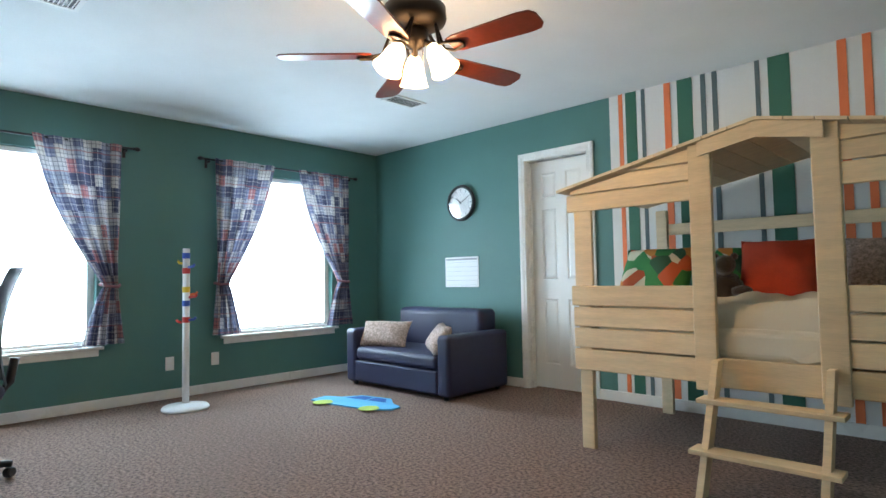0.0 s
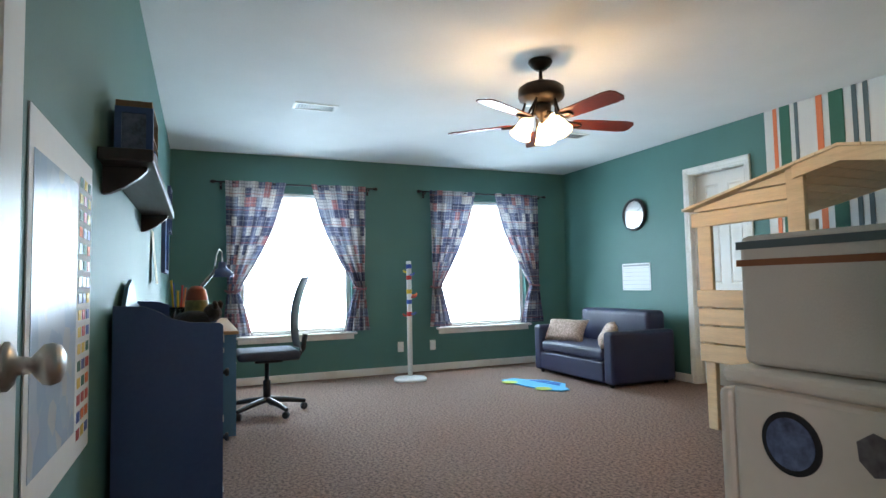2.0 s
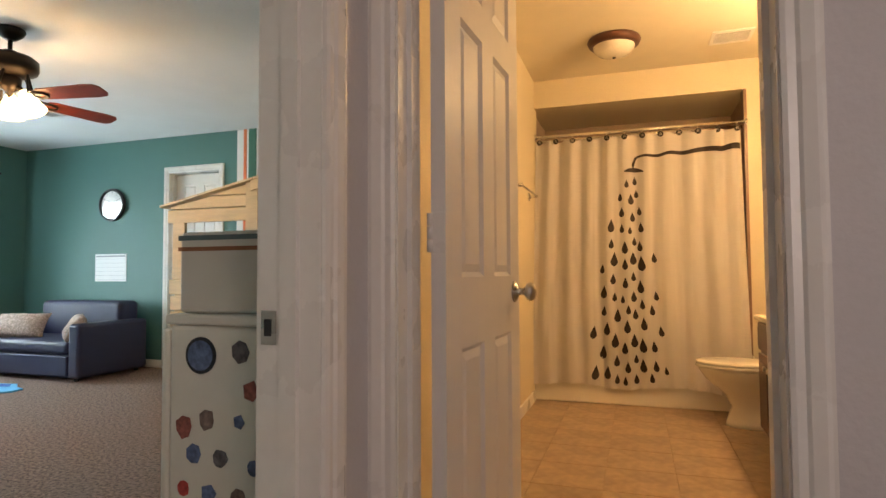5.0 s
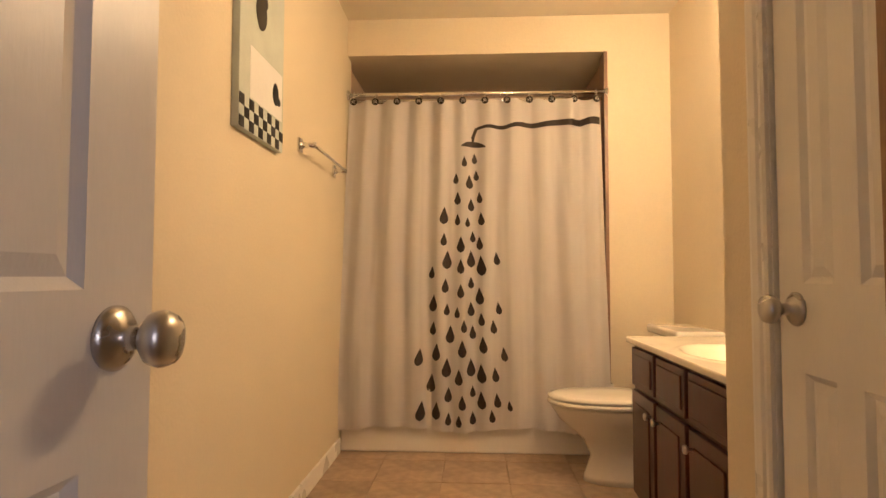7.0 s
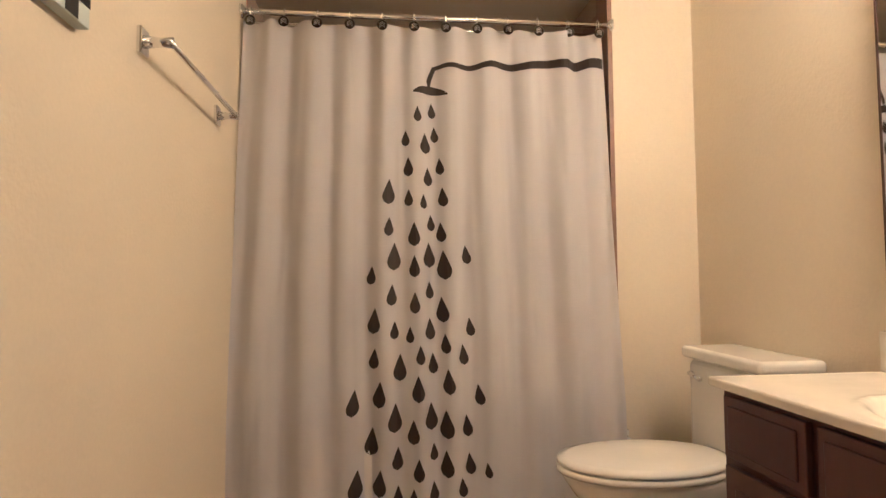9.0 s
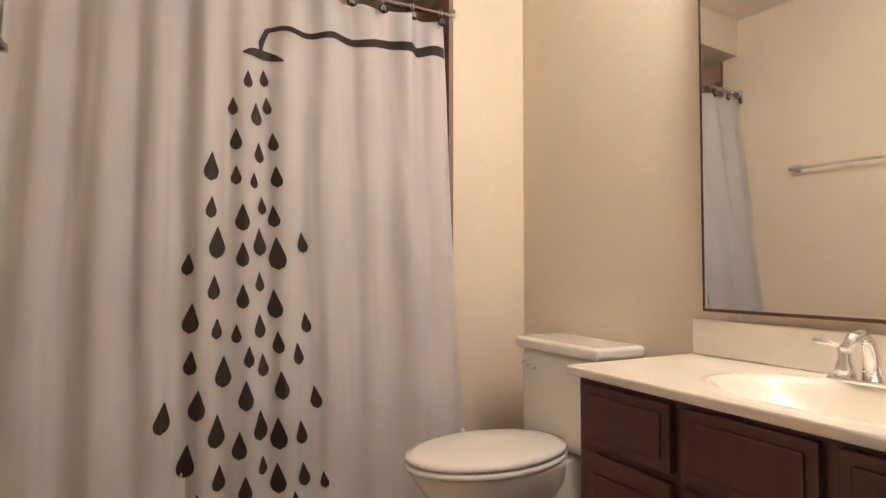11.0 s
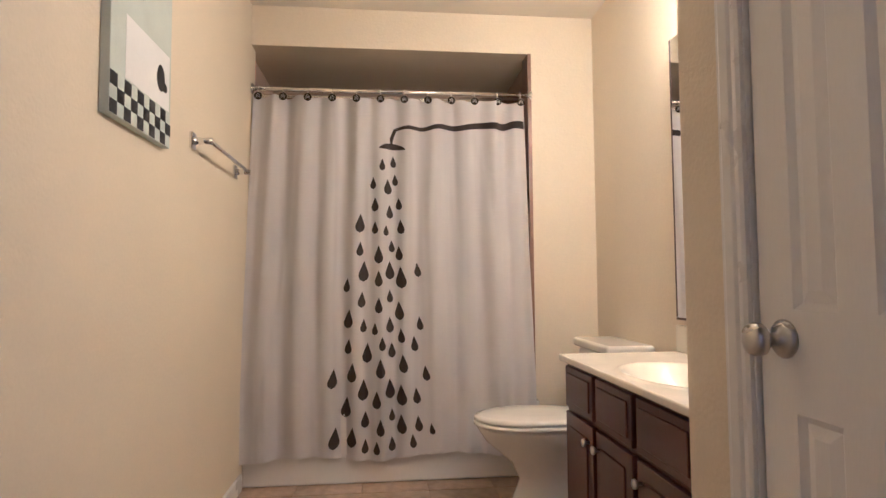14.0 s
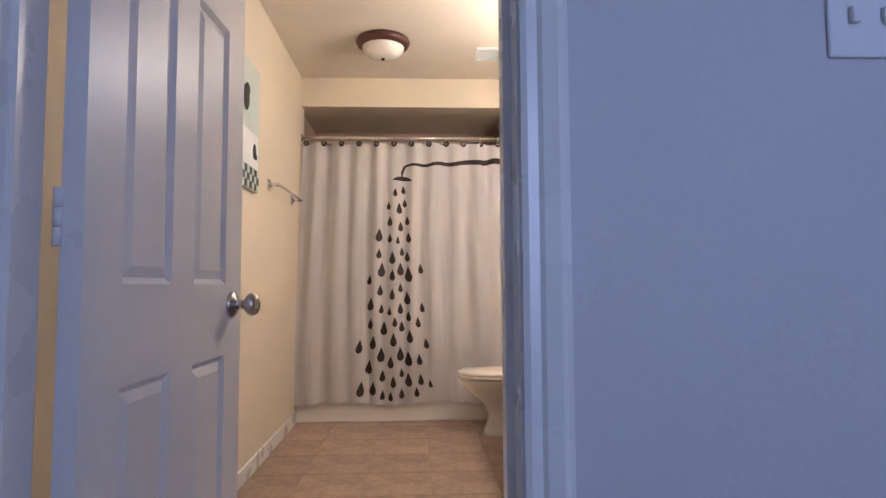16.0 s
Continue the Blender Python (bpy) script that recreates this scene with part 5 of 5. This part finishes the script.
part("curtain_cloth", sheet(220, 60, hang), M_SHOWER, sc, smooth=True)
part("hem", sheet(220, 1, lambda u, v: (CX0 - 0.017 + (CX1 - CX0 + 0.032) * u, CY - 0.003 + wave(CX0 - 0.017 + (CX1 - CX0 + 0.032) * u, 0.15), CZ0 + 0.012 * math.sin((CX0 + (CX1 - CX0) * u) * 9 + 1) + 0.012 - 0.016 * v)), M_SHOWER, sc, "stitched bottom hem", True)
DROPS_UPPER = [(1.89, 1.68, 0.066), (1.95, 1.7, 0.066), (1.84, 1.58, 0.066), (1.92, 1.57, 0.086), (1.96, 1.6, 0.066), (1.85, 1.47, 0.079), (1.93, 1.43, 0.076), (1.98, 1.47, 0.069), (1.77, 1.38, 0.102), (1.85, 1.34, 0.069), (1.91, 1.32, 0.059), (1.99, 1.35, 0.079), (1.77, 1.23, 0.076), (1.87, 1.21, 0.096), (1.94, 1.24, 0.066), (1.98, 1.21, 0.079), (1.79, 1.13, 0.109), (1.87, 1.08, 0.086), (1.93, 1.13, 0.099), (1.99, 1.1, 0.116)]
DROPS_MIDDLE = [(2.08, 1.12, 0.076), (1.7, 1.04, 0.073), (1.78, 0.97, 0.083), (1.87, 0.94, 0.083), (1.93, 0.98, 0.069), (1.98, 0.92, 0.099), (1.71, 0.88, 0.099), (1.79, 0.83, 0.069), (1.85, 0.81, 0.063), (1.93, 0.84, 0.083), (2.09, 0.84, 0.073), (1.99, 0.78, 0.076), (1.71, 0.73, 0.079), (1.89, 0.74, 0.073), (1.81, 0.71, 0.102), (1.94, 0.71, 0.079), (2.06, 0.74, 0.079), (1.73, 0.61, 0.099), (1.88, 0.63, 0.099), (2, 0.65, 0.096)]
DROPS_LOWER = [(1.63, 0.58, 0.099), (2.12, 0.59, 0.079), (1.79, 0.53, 0.109), (1.86, 0.47, 0.092), (1.93, 0.53, 0.102), (1.99, 0.5, 0.109), (2.07, 0.48, 0.083), (1.7, 0.44, 0.106), (1.8, 0.37, 0.086), (1.94, 0.38, 0.066), (1.88, 0.33, 0.086), (1.99, 0.35, 0.102), (2.08, 0.34, 0.083), (1.73, 0.29, 0.102), (1.64, 0.29, 0.112), (2.15, 0.3, 0.059), (1.8, 0.23, 0.073), (1.86, 0.22, 0.069), (1.94, 0.24, 0.076), (2.05, 0.25, 0.073)]


def drop(cx, tip, length, lean):
    """One printed drop, lying on the folds of the cloth."""
    bm = bmesh.new()
    w = length * 0.24
    n, rows = 10, []
    for i in range(n + 1):
        k = i / n
        half = w * 1.02 * (k / 0.64) ** 0.95 if k < 0.64 else w * 1.02 * max(0.0, 1 - ((k - 0.64) / 0.36) ** 2) ** 0.5
        z = tip - length * k
        x = cx + lean * (k - 0.6) * length
        rows.append([bm.verts.new((x + s * half, CY - 0.0035 + wave(x + s * half, z), z)) for s in (-1, -0.33, 0.33, 1)])
    for a, b in zip(rows, rows[1:]):
        for c in range(3):
            bm.faces.new((a[c], a[c + 1], b[c + 1], b[c]))
    bmesh.ops.remove_doubles(bm, verts=bm.verts, dist=0.0002)
    return bm


for i, (cx, tip, length) in enumerate(DROPS_UPPER + DROPS_MIDDLE + DROPS_LOWER):
    part("printed_drop", drop(1.605 + (cx - 1.632) * 0.97, tip, length, 0.25 * (cx - 1.87) * 2), M_DROP, sc)


def ribbon(fn, n, w0, w1):
    def at(u, v):
        x, z = fn(u)
        z += (v - 0.5) * (w0 + (w1 - w0) * u)
        return (x, CY - 0.0035 + wave(x, z), z)
    return sheet(n, 2, at)


part("printed_pipe", ribbon(lambda u: (1.928 + (CX1 - 1.933) * u, 1.850 + 0.035 * u + 0.006 * math.sin(u * 22)), 60, 0.018, 0.045), M_DROP, sc)
part("printed_neck", sheet(8, 2, lambda u, v: (1.928 - 0.03 * math.sin(u * math.pi / 2) + 0.020 * (v - 0.5), CY - 0.004 + wave(1.905, 1.78), 1.852 - 0.10 * u)), M_DROP, sc)
part("printed_shower_head", sheet(16, 2, lambda u, v: (1.838 + 0.14 * u, CY - 0.004 + wave(1.838 + 0.14 * u, 1.73), 1.737 + v * 0.035 * math.sin(math.pi * min(0.98, max(0.02, u))) ** 0.6 - 0.006 * u)), M_DROP, sc)

rod = thing("shower_rod", "chrome double shower rod across the tub alcove", "shower rod", pose(0, TY1 + 0.002, 2.062))
part("pole", tube([(TUB0 - 0.0, 0, 0), (TUB1, 0, 0)], 0.0125, 16), M_CHROME, rod, smooth=True)
part("inner_pole", tube([(TUB0 - 0.0, 0.07, -0.02), (TUB1, 0.07, -0.02)], 0.0125, 16), M_CHROME, rod, smooth=True)
for x, s in ((TX0, 1), (TUB1, -1)):
    part("flange", lathe([(0, 0), (0.03, 0), (0.028, 0.008), (0.015, 0.018), (0, 0.018)], 20, m=Matrix.Translation((x, 0, 0)) @ Euler((0, radians(90 * s), 0)).to_matrix().to_4x4()), M_CHROME, rod, smooth=True)
hk = thing("curtain_hook", "bronze round curtain hook with a carved leaf disc", "curtain hook", pose(0, 0, 0), "shower curtain hooks")
part("disc", lathe([(0, 0), (0.020, 0), (0.021, 0.004), (0.015, 0.006), (0.014, 0.0045), (0, 0.0045)], 24, m=Euler((radians(90), 0, 0)).to_matrix().to_4x4()), M_BRONZE, hk, smooth=True)
for k in range(3):
    part("leaf_rib", tube([(-0.011, -0.0065, -0.010 + 0.007 * k), (0, -0.0065, -0.002 + 0.007 * k), (0.011, -0.0065, -0.010 + 0.007 * k)], 0.0016, 6), M_NICKEL, hk)
part("hook_wire", tube([(0, 0.002, 0.015), (0, -0.004, 0.045), (0, 0.012, 0.062), (0, 0.028, 0.050), (0, 0.02, 0.02)], 0.0022, 6), M_CHROME, hk)
HX12 = [CX0 + 0.035 + (CX1 - CX0 - 0.06) * k / 11 for k in range(12)]
hk.matrix_world = pose(HX12[0], CY - 0.030, 2.010)
for x in HX12[1:]:
    copy_thing(hk, pose(x, CY - 0.030, 2.010))

# towel bar
tb = thing("towel_bar", "chrome towel bar on the cream wall", "towel bar", pose(TX0, 0, 1.545))
for y in (3.41, 4.02):
    part("mount", moved(box(-0.032, 0.032, -0.024, 0.024, 0, 0.012, 0.004), Matrix.Translation((0, y, 0)) @ Euler((0, radians(90), 0)).to_matrix().to_4x4()), M_CHROME, tb)
    part("post", tube([(0.01, y, 0), (0.045, y, 0.0), (0.075, y, 0)], [0.016, 0.011, 0.013], 14), M_CHROME, tb, smooth=True)
part("bar", tube([(0.068, 3.40, 0), (0.068, 4.03, 0)], 0.008, 14), M_CHROME, tb, smooth=True)

# wall picture with checkered edge
cv = thing("canvas_picture", "pale canvas picture with a black checkered border", "picture", pose(TX0, 2.922, 1.77))
part("canvas", box(0.001, 0.026, -0.205, 0.205, -0.32, 0.32, 0.002), mat("pale_grey_green_canvas", (0.55, 0.60, 0.56), 0.7, vary=0.1, scale=8, fine=300), cv)
for r in range(3):
    for c in range(10):
        if (r + c) % 2 == 0:
            part("check", box(0.0262, 0.0272, -0.204 + 0.0408 * c, -0.204 + 0.0408 * (c + 1), -0.318 + 0.036 * r, -0.318 + 0.036 * (r + 1)), M_BLACK, cv)
part("printed_car", moved(blob([(0, 0, 0, 0.05, 0.03, 1.0, 1.3), (0, 0.02, 0.05, 0.035, 0.03, 1.2, 0.8)]), Matrix.Translation((0.0268, -0.03, 0.12))), M_BLACK, cv)
part("printed_car", moved(blob([(0, 0, 0, 0.032, 0.04, 1.0, 1.3), (0, 0.03, -0.02, 0.02, 0.04, 1.2, 0.8)]), Matrix.Translation((0.0268, 0.12, -0.12))), M_BLACK, cv)
part("white_print", box(0.0262, 0.0268, -0.12, 0.19, -0.205, -0.03), M_PAPER, cv)

# ceiling lamp and fan vent
cl = thing("ceiling_lamp", "bronze rimmed flush ceiling lamp with frosted dome", "ceiling lamp", pose(1.80, 3.678, TH))
part("rim", lathe([(0, 0), (0.165, 0), (0.172, -0.015), (0.160, -0.040), (0.135, -0.050), (0.130, -0.045), (0, -0.045)], 48), mat("brown_lamp_rim", (0.09, 0.04, 0.03), 0.4, 0.3), cl, smooth=True)
part("dome", lathe([(0.134, -0.046), (0.128, -0.070), (0.105, -0.095), (0.06, -0.112), (0, -0.118)], 48), M_DOME, cl, "frosted swirl glass dome", True)
part("finial", lathe([(0, -0.117), (0.01, -0.118), (0.012, -0.126), (0, -0.132)], 16), M_BRONZE, cl, smooth=True)
vent("exhaust_vent", 2.533, 3.87, TH, 0.25, 0.22, 12, "white slatted exhaust fan cover in the bathroom ceiling")

# toilet
to = thing("toilet", "white porcelain toilet with closed lid and tank", "toilet", pose(TX1 - 0.012, 3.86, 0))


def oval(cx, rx, ry, z, n=36, tail=0.0):
    out = []
    for i in range(n):
        a = 2 * math.pi * i / n
        c, s = math.cos(a), math.sin(a)
        out.append((cx + (rx if c < 0 else rx * (1 - tail)) * c, ry * s, z))
    return out


def loft(rings, cap=True):
    bm = bmesh.new()
    vs = [[bm.verts.new(p) for p in r] for r in rings]
    n = len(vs[0])
    for a, b in zip(vs, vs[1:]):
        for i in range(n):
            bm.faces.new((a[i], a[(i + 1) % n], b[(i + 1) % n], b[i]))
    if cap:
        bm.faces.new(vs[0])
        bm.faces.new(vs[-1])
    return bm


part("bowl", loft([oval(-0.40, 0.20, 0.105, 0.0), oval(-0.40, 0.195, 0.10, 0.03), oval(-0.39, 0.17, 0.085, 0.12), oval(-0.41, 0.19, 0.10, 0.20), oval(-0.45, 0.26, 0.155, 0.29), oval(-0.47, 0.28, 0.178, 0.35), oval(-0.47, 0.28, 0.178, 0.365)]), M_PORC, to, smooth=True)
part("trap_base", box(-0.30, -0.05, -0.095, 0.095, 0.0, 0.36, 0.03, 4), M_PORC, to)
part("seat", loft([oval(-0.48, 0.285, 0.185, 0.368), oval(-0.48, 0.290, 0.190, 0.375), oval(-0.48, 0.288, 0.188, 0.386), oval(-0.48, 0.28, 0.18, 0.388)]), M_PORC, to, "white toilet seat", True)
part("lid", loft([oval(-0.48, 0.280, 0.182, 0.391), oval(-0.48, 0.287, 0.188, 0.396), oval(-0.48, 0.285, 0.186, 0.408), oval(-0.48, 0.255, 0.16, 0.414), oval(-0.48, 0.10, 0.07, 0.416)]), M_PORC, to, "closed white lid", True)
part("tank", box(-0.205, -0.006, -0.215, 0.215, 0.36, 0.69, 0.03, 4), M_PORC, to)
part("tank_lid", box(-0.222, -0.002, -0.228, 0.228, 0.692, 0.735, 0.016, 4), M_PORC, to)
part("flush_lever", tube([(-0.206, 0.17, 0.64), (-0.222, 0.17, 0.64), (-0.226, 0.12, 0.635), (-0.226, 0.09, 0.63)], 0.008, 10), M_CHROME, to, "chrome flush lever", True)

# vanity
VX, VY0, VY1, VZ = 2.576, CLY + 0.004, 3.430, 0.708
va = thing("vanity_cabinet", "dark espresso wood bathroom vanity cabinet", "cabinet", pose(0, 0, 0))
part("body", boxes([(VX, VX + 0.02, VY0, VY1, 0.09, VZ), (VX + 0.02, TX1 - 0.002, VY0, VY0 + 0.018, 0.09, VZ), (VX + 0.02, TX1 - 0.002, VY1 - 0.018, VY1, 0.09, VZ), (VX + 0.02, TX1 - 0.002, VY0 + 0.018, VY1 - 0.018, 0.09, 0.11)]), M_VANITY, va)
part("toe_kick", box(VX + 0.06, TX1 - 0.002, VY0, VY1, 0, 0.09), M_VANITY, va)


def front(parent, name, y0, y1, z0, z1, knob_at=None):
    d = part(name, box(VX - 0.019, VX - 0.001, y0, y1, z0, z1, 0.003), M_VANITY, parent)
    fr_ = 0.045 if name == "door" else 0.022
    part("raised_field", box(VX - 0.025, VX - 0.019, y0 + fr_, y1 - fr_, z0 + fr_, z1 - fr_, 0.004), M_VANITY, d)
    if knob_at:
        part("knob", lathe([(0, 0), (0.006, 0), (0.005, 0.012), (0.014, 0.018), (0.013, 0.026), (0, 0.028)], 18, m=Matrix.Translation((VX - 0.019, *knob_at)) @ Euler((0, radians(-90), 0)).to_matrix().to_4x4()), M_NICKEL, d, "nickel round knob", True)
    return d


ys = [VY1 - 0.025, VY1 - 0.305, VY1 - 0.335, VY1 - 0.615, VY1 - 0.645, VY0 + 0.025]
for k in range(0, 6, 2):
    b_, a_ = ys[k], ys[k + 1]
    front(va, "false_drawer", a_, b_, 0.545, 0.695)
    front(va, "door", a_, b_, 0.115, 0.525, ((a_ + 0.03) if k == 0 else (b_ - 0.03), 0.47))
vt = thing("countertop", "cream cultured marble vanity top with moulded oval basin", "countertop", pose(0, 0, VZ))
VT = 0.024


def topfn(u, v):
    x, y = VX - 0.028 + (TX1 - 0.002 - VX + 0.028) * u, VY0 + (VY1 + 0.022 - VY0) * v
    r = (((x - 2.775) / 0.175) ** 2 + ((y - 2.90) / 0.245) ** 2) ** 0.5
    z = VT
    if r < 1.12:
        z += 0.006 * max(0, 1 - abs(r - 1.06) / 0.06)
    if r < 1:
        z -= 0.115 * (1 - r ** 2.6)
    return (x, y, z)


part("basin_top", sheet(56, 70, topfn), M_MARBLE, vt, smooth=True)
part("front_edge", box(VX - 0.030, VX - 0.012, VY0, VY1 + 0.024, 0.0005, VT + 0.001, 0.006, 3), M_MARBLE, vt)
part("side_edge", box(VX - 0.012, TX1 - 0.003, VY1 + 0.006, VY1 + 0.024, 0.0005, VT + 0.001, 0.006, 3), M_MARBLE, vt)
part("backsplash", box(TX1 - 0.022, TX1 - 0.001, VY0, VY1 + 0.018, VT, VT + 0.108, 0.006, 3), M_MARBLE, vt)
fa = thing("faucet", "chrome two-handle faucet on the vanity top", "faucet", pose(2.965, 2.93, VZ + VT - 0.001))
part("deck_plate", box(-0.025, 0.025, -0.085, 0.085, 0, 0.014, 0.006, 3), M_CHROME, fa)
part("spout", tube([(0, 0, 0.012), (0.0, 0, 0.06), (-0.012, 0, 0.095), (-0.04, 0, 0.115), (-0.075, 0, 0.108), (-0.098, 0, 0.085)], [0.019, 0.016, 0.014, 0.013, 0.012, 0.012], 16), M_CHROME, fa, smooth=True)
for s in (-1, 1):
    h = part("handle_base", lathe([(0, 0), (0.022, 0), (0.02, 0.02), (0.013, 0.045), (0.015, 0.06), (0.011, 0.072), (0, 0.075)], 20, m=Matrix.Translation((0, s * 0.055, 0.012))), M_CHROME, fa, smooth=True)
    part("lever", tube([(0, s * 0.055, 0.078), (-0.005, s * 0.085, 0.086), (-0.008, s * 0.118, 0.088)], [0.007, 0.006, 0.008], 10), M_CHROME, h, smooth=True)
mi = thing("wall_mirror", "large frameless wall mirror with worn dark edges over the vanity", "mirror", pose(TX1, CLY + 0.014, 0, 0, 0, 2.4) @ pose(-TX1, -CLY - 0.014, 0))
part("mirror_glass", box(TX1 - 0.007, TX1 - 0.001, VY0 + 0.01, 3.389, 0.865, 1.98), M_MIRROR, mi)
part("worn_edge", boxes([(TX1 - 0.0085, TX1 - 0.0072, VY0 + 0.01, 3.389, 0.865, 0.874), (TX1 - 0.0085, TX1 - 0.0072, 3.383, 3.389, 0.876, 1.98)]), M_DARKWOOD, mi, "dark desilvered edge")
vl = thing("vanity_light", "brushed nickel vanity light bar with three glowing shades", "light fixture", pose(TX1, 2.87, 2.16))
part("back_plate", box(-0.025, -0.001, -0.36, 0.36, -0.05, 0.05, 0.008), M_NICKEL, vl)
for k in (-1, 0, 1):
    sh = part("shade", lathe([(0.025, 0.05), (0.040, 0.03), (0.055, -0.02), (0.062, -0.07), (0.059, -0.07), (0.036, 0.03), (0.02, 0.05)], 24, m=Matrix.Translation((-0.19, 0.25 * k, -0.0))), M_SHADE, vl, "glowing frosted shade", True)
    sh.visible_shadow = False
    part("shade_arm", tube([(-0.02, 0.25 * k, 0.0), (-0.12, 0.25 * k, 0.06), (-0.19, 0.25 * k, 0.05)], 0.009, 10), M_NICKEL, vl, smooth=True)

# slatted wooden shelf rack by the door
rk = thing("wooden_rack", "brown wooden slatted shelf rack beside the linen closet", "shelf rack", pose(0, 0, 0))
RX0, RX1, RY0, RY1, RT = 2.275, 2.515, 0.985, 1.52, 1.335
for x in (RX0, RX1 - 0.03):
    for y in (RY0, RY1 - 0.03):
        part("post", box(x, x + 0.03, y, y + 0.03, 0, RT, 0.003), M_BAMBOO, rk)
for z in (0.12, 0.43, 0.735, 1.03, RT - 0.022):
    part("end_rail", box(RX0 + 0.03, RX1 - 0.03, RY1 - 0.025, RY1 - 0.005, z - 0.018, z + 0.022, 0.002), M_BAMBOO, rk)
    part("end_rail", box(RX0 + 0.03, RX1 - 0.03, RY0 + 0.005, RY0 + 0.025, z - 0.018, z + 0.022, 0.002), M_BAMBOO, rk)
    for x in (RX0 + 0.005, RX1 - 0.025):
        part("side_rail", box(x, x + 0.02, RY0 + 0.03, RY1 - 0.03, z - 0.018, z + 0.018, 0.002), M_BAMBOO, rk)
    for k in range(5):
        x = RX0 + 0.032 + 0.037 * k
        part("slat", box(x, x + 0.026, RY0 + 0.026, RY1 - 0.026, z + 0.004, z + 0.014, 0.001), M_BAMBOO, rk)

# light switch in the hall
sw = thing("light_switch", "white plastic double light switch on the hall wall", "light switch", pose(2.63, HY, 1.33))
part("plate", box(-0.058, 0.058, -0.006, 0, -0.058, 0.058, 0.003), M_WHITE, sw)
for x in (-0.023, 0.023):
    part("toggle", box(x - 0.006, x + 0.006, -0.014, -0.006, -0.012, 0.012, 0.002), M_WHITE, sw)

# ---- tiles ----


def tile_mesh(w, d):
    bm = box(-w / 2, w / 2, -d / 2, d / 2, -0.006, 0.0, 0.0015, 1)
    me = bpy.data.meshes.new("tile")
    bm.to_mesh(me)
    bm.free()
    me.materials.append(M_TILE)
    return me


TS = 0.325
cache = {}
y = TY1 + 0.072
row = 0
while y > HY + 0.05:
    x = TX0 - 0.05
    y0 = max(y - TS, HY + 0.04)
    while x < TX1:
        xa, xb = max(x, TX0) + 0.002, min(x + TS, TX1) - 0.002
        if xb - xa > 0.03:
            key = (round(xb - xa, 3), round(y - y0 - 0.004, 3))
            if key not in cache:
                cache[key] = tile_mesh(*key)
            o = new("tile", cache[key])
            o.parent = bath_floor
            o.location = ((xa + xb) / 2, (y + y0) / 2, 0)
        x += TS
    y -= TS
    row += 1


def wall_tile(w, h, axis):
    bm = box(-0.003, 0.003, -w / 2, w / 2, -h / 2, h / 2, 0.001, 1) if axis == "x" else box(-w / 2, w / 2, -0.003, 0.003, -h / 2, h / 2, 0.001, 1)
    me = bpy.data.meshes.new("tile")
    bm.to_mesh(me)
    bm.free()
    me.materials.append(M_ALC)
    return me


AW, AH = 0.30, 0.30
mx, my = wall_tile(0.218, 0.296, "x"), wall_tile(0.30, 0.296, "y")
for r in range(6):
    z = 0.39 + 0.15 + 0.30 * r
    for c in range(3):
        for x in (TUB0 - 0.004, TUB1 + 0.004):
            o = new("tile", mx)
            o.parent, o.location = alcove, (x, TY1 + 0.115 + 0.111 + 0.222 * c, z)
    for c in range(5):
        o = new("tile", my)
        o.parent, o.location = alcove, (TUB0 + 0.152 + 0.304 * c, TUBY - 0.003, z)
part("edge_trim", boxes([(TUB0 - 0.0, TUB0 + 0.02, TY1 + 0.098, TY1 + 0.118, 0.36, 2.30), (TUB1 - 0.02, TUB1, TY1 - 0.004, TY1 + 0.118, 0.0, 2.30)]), M_ALC, alcove, "brown tile edge trim")
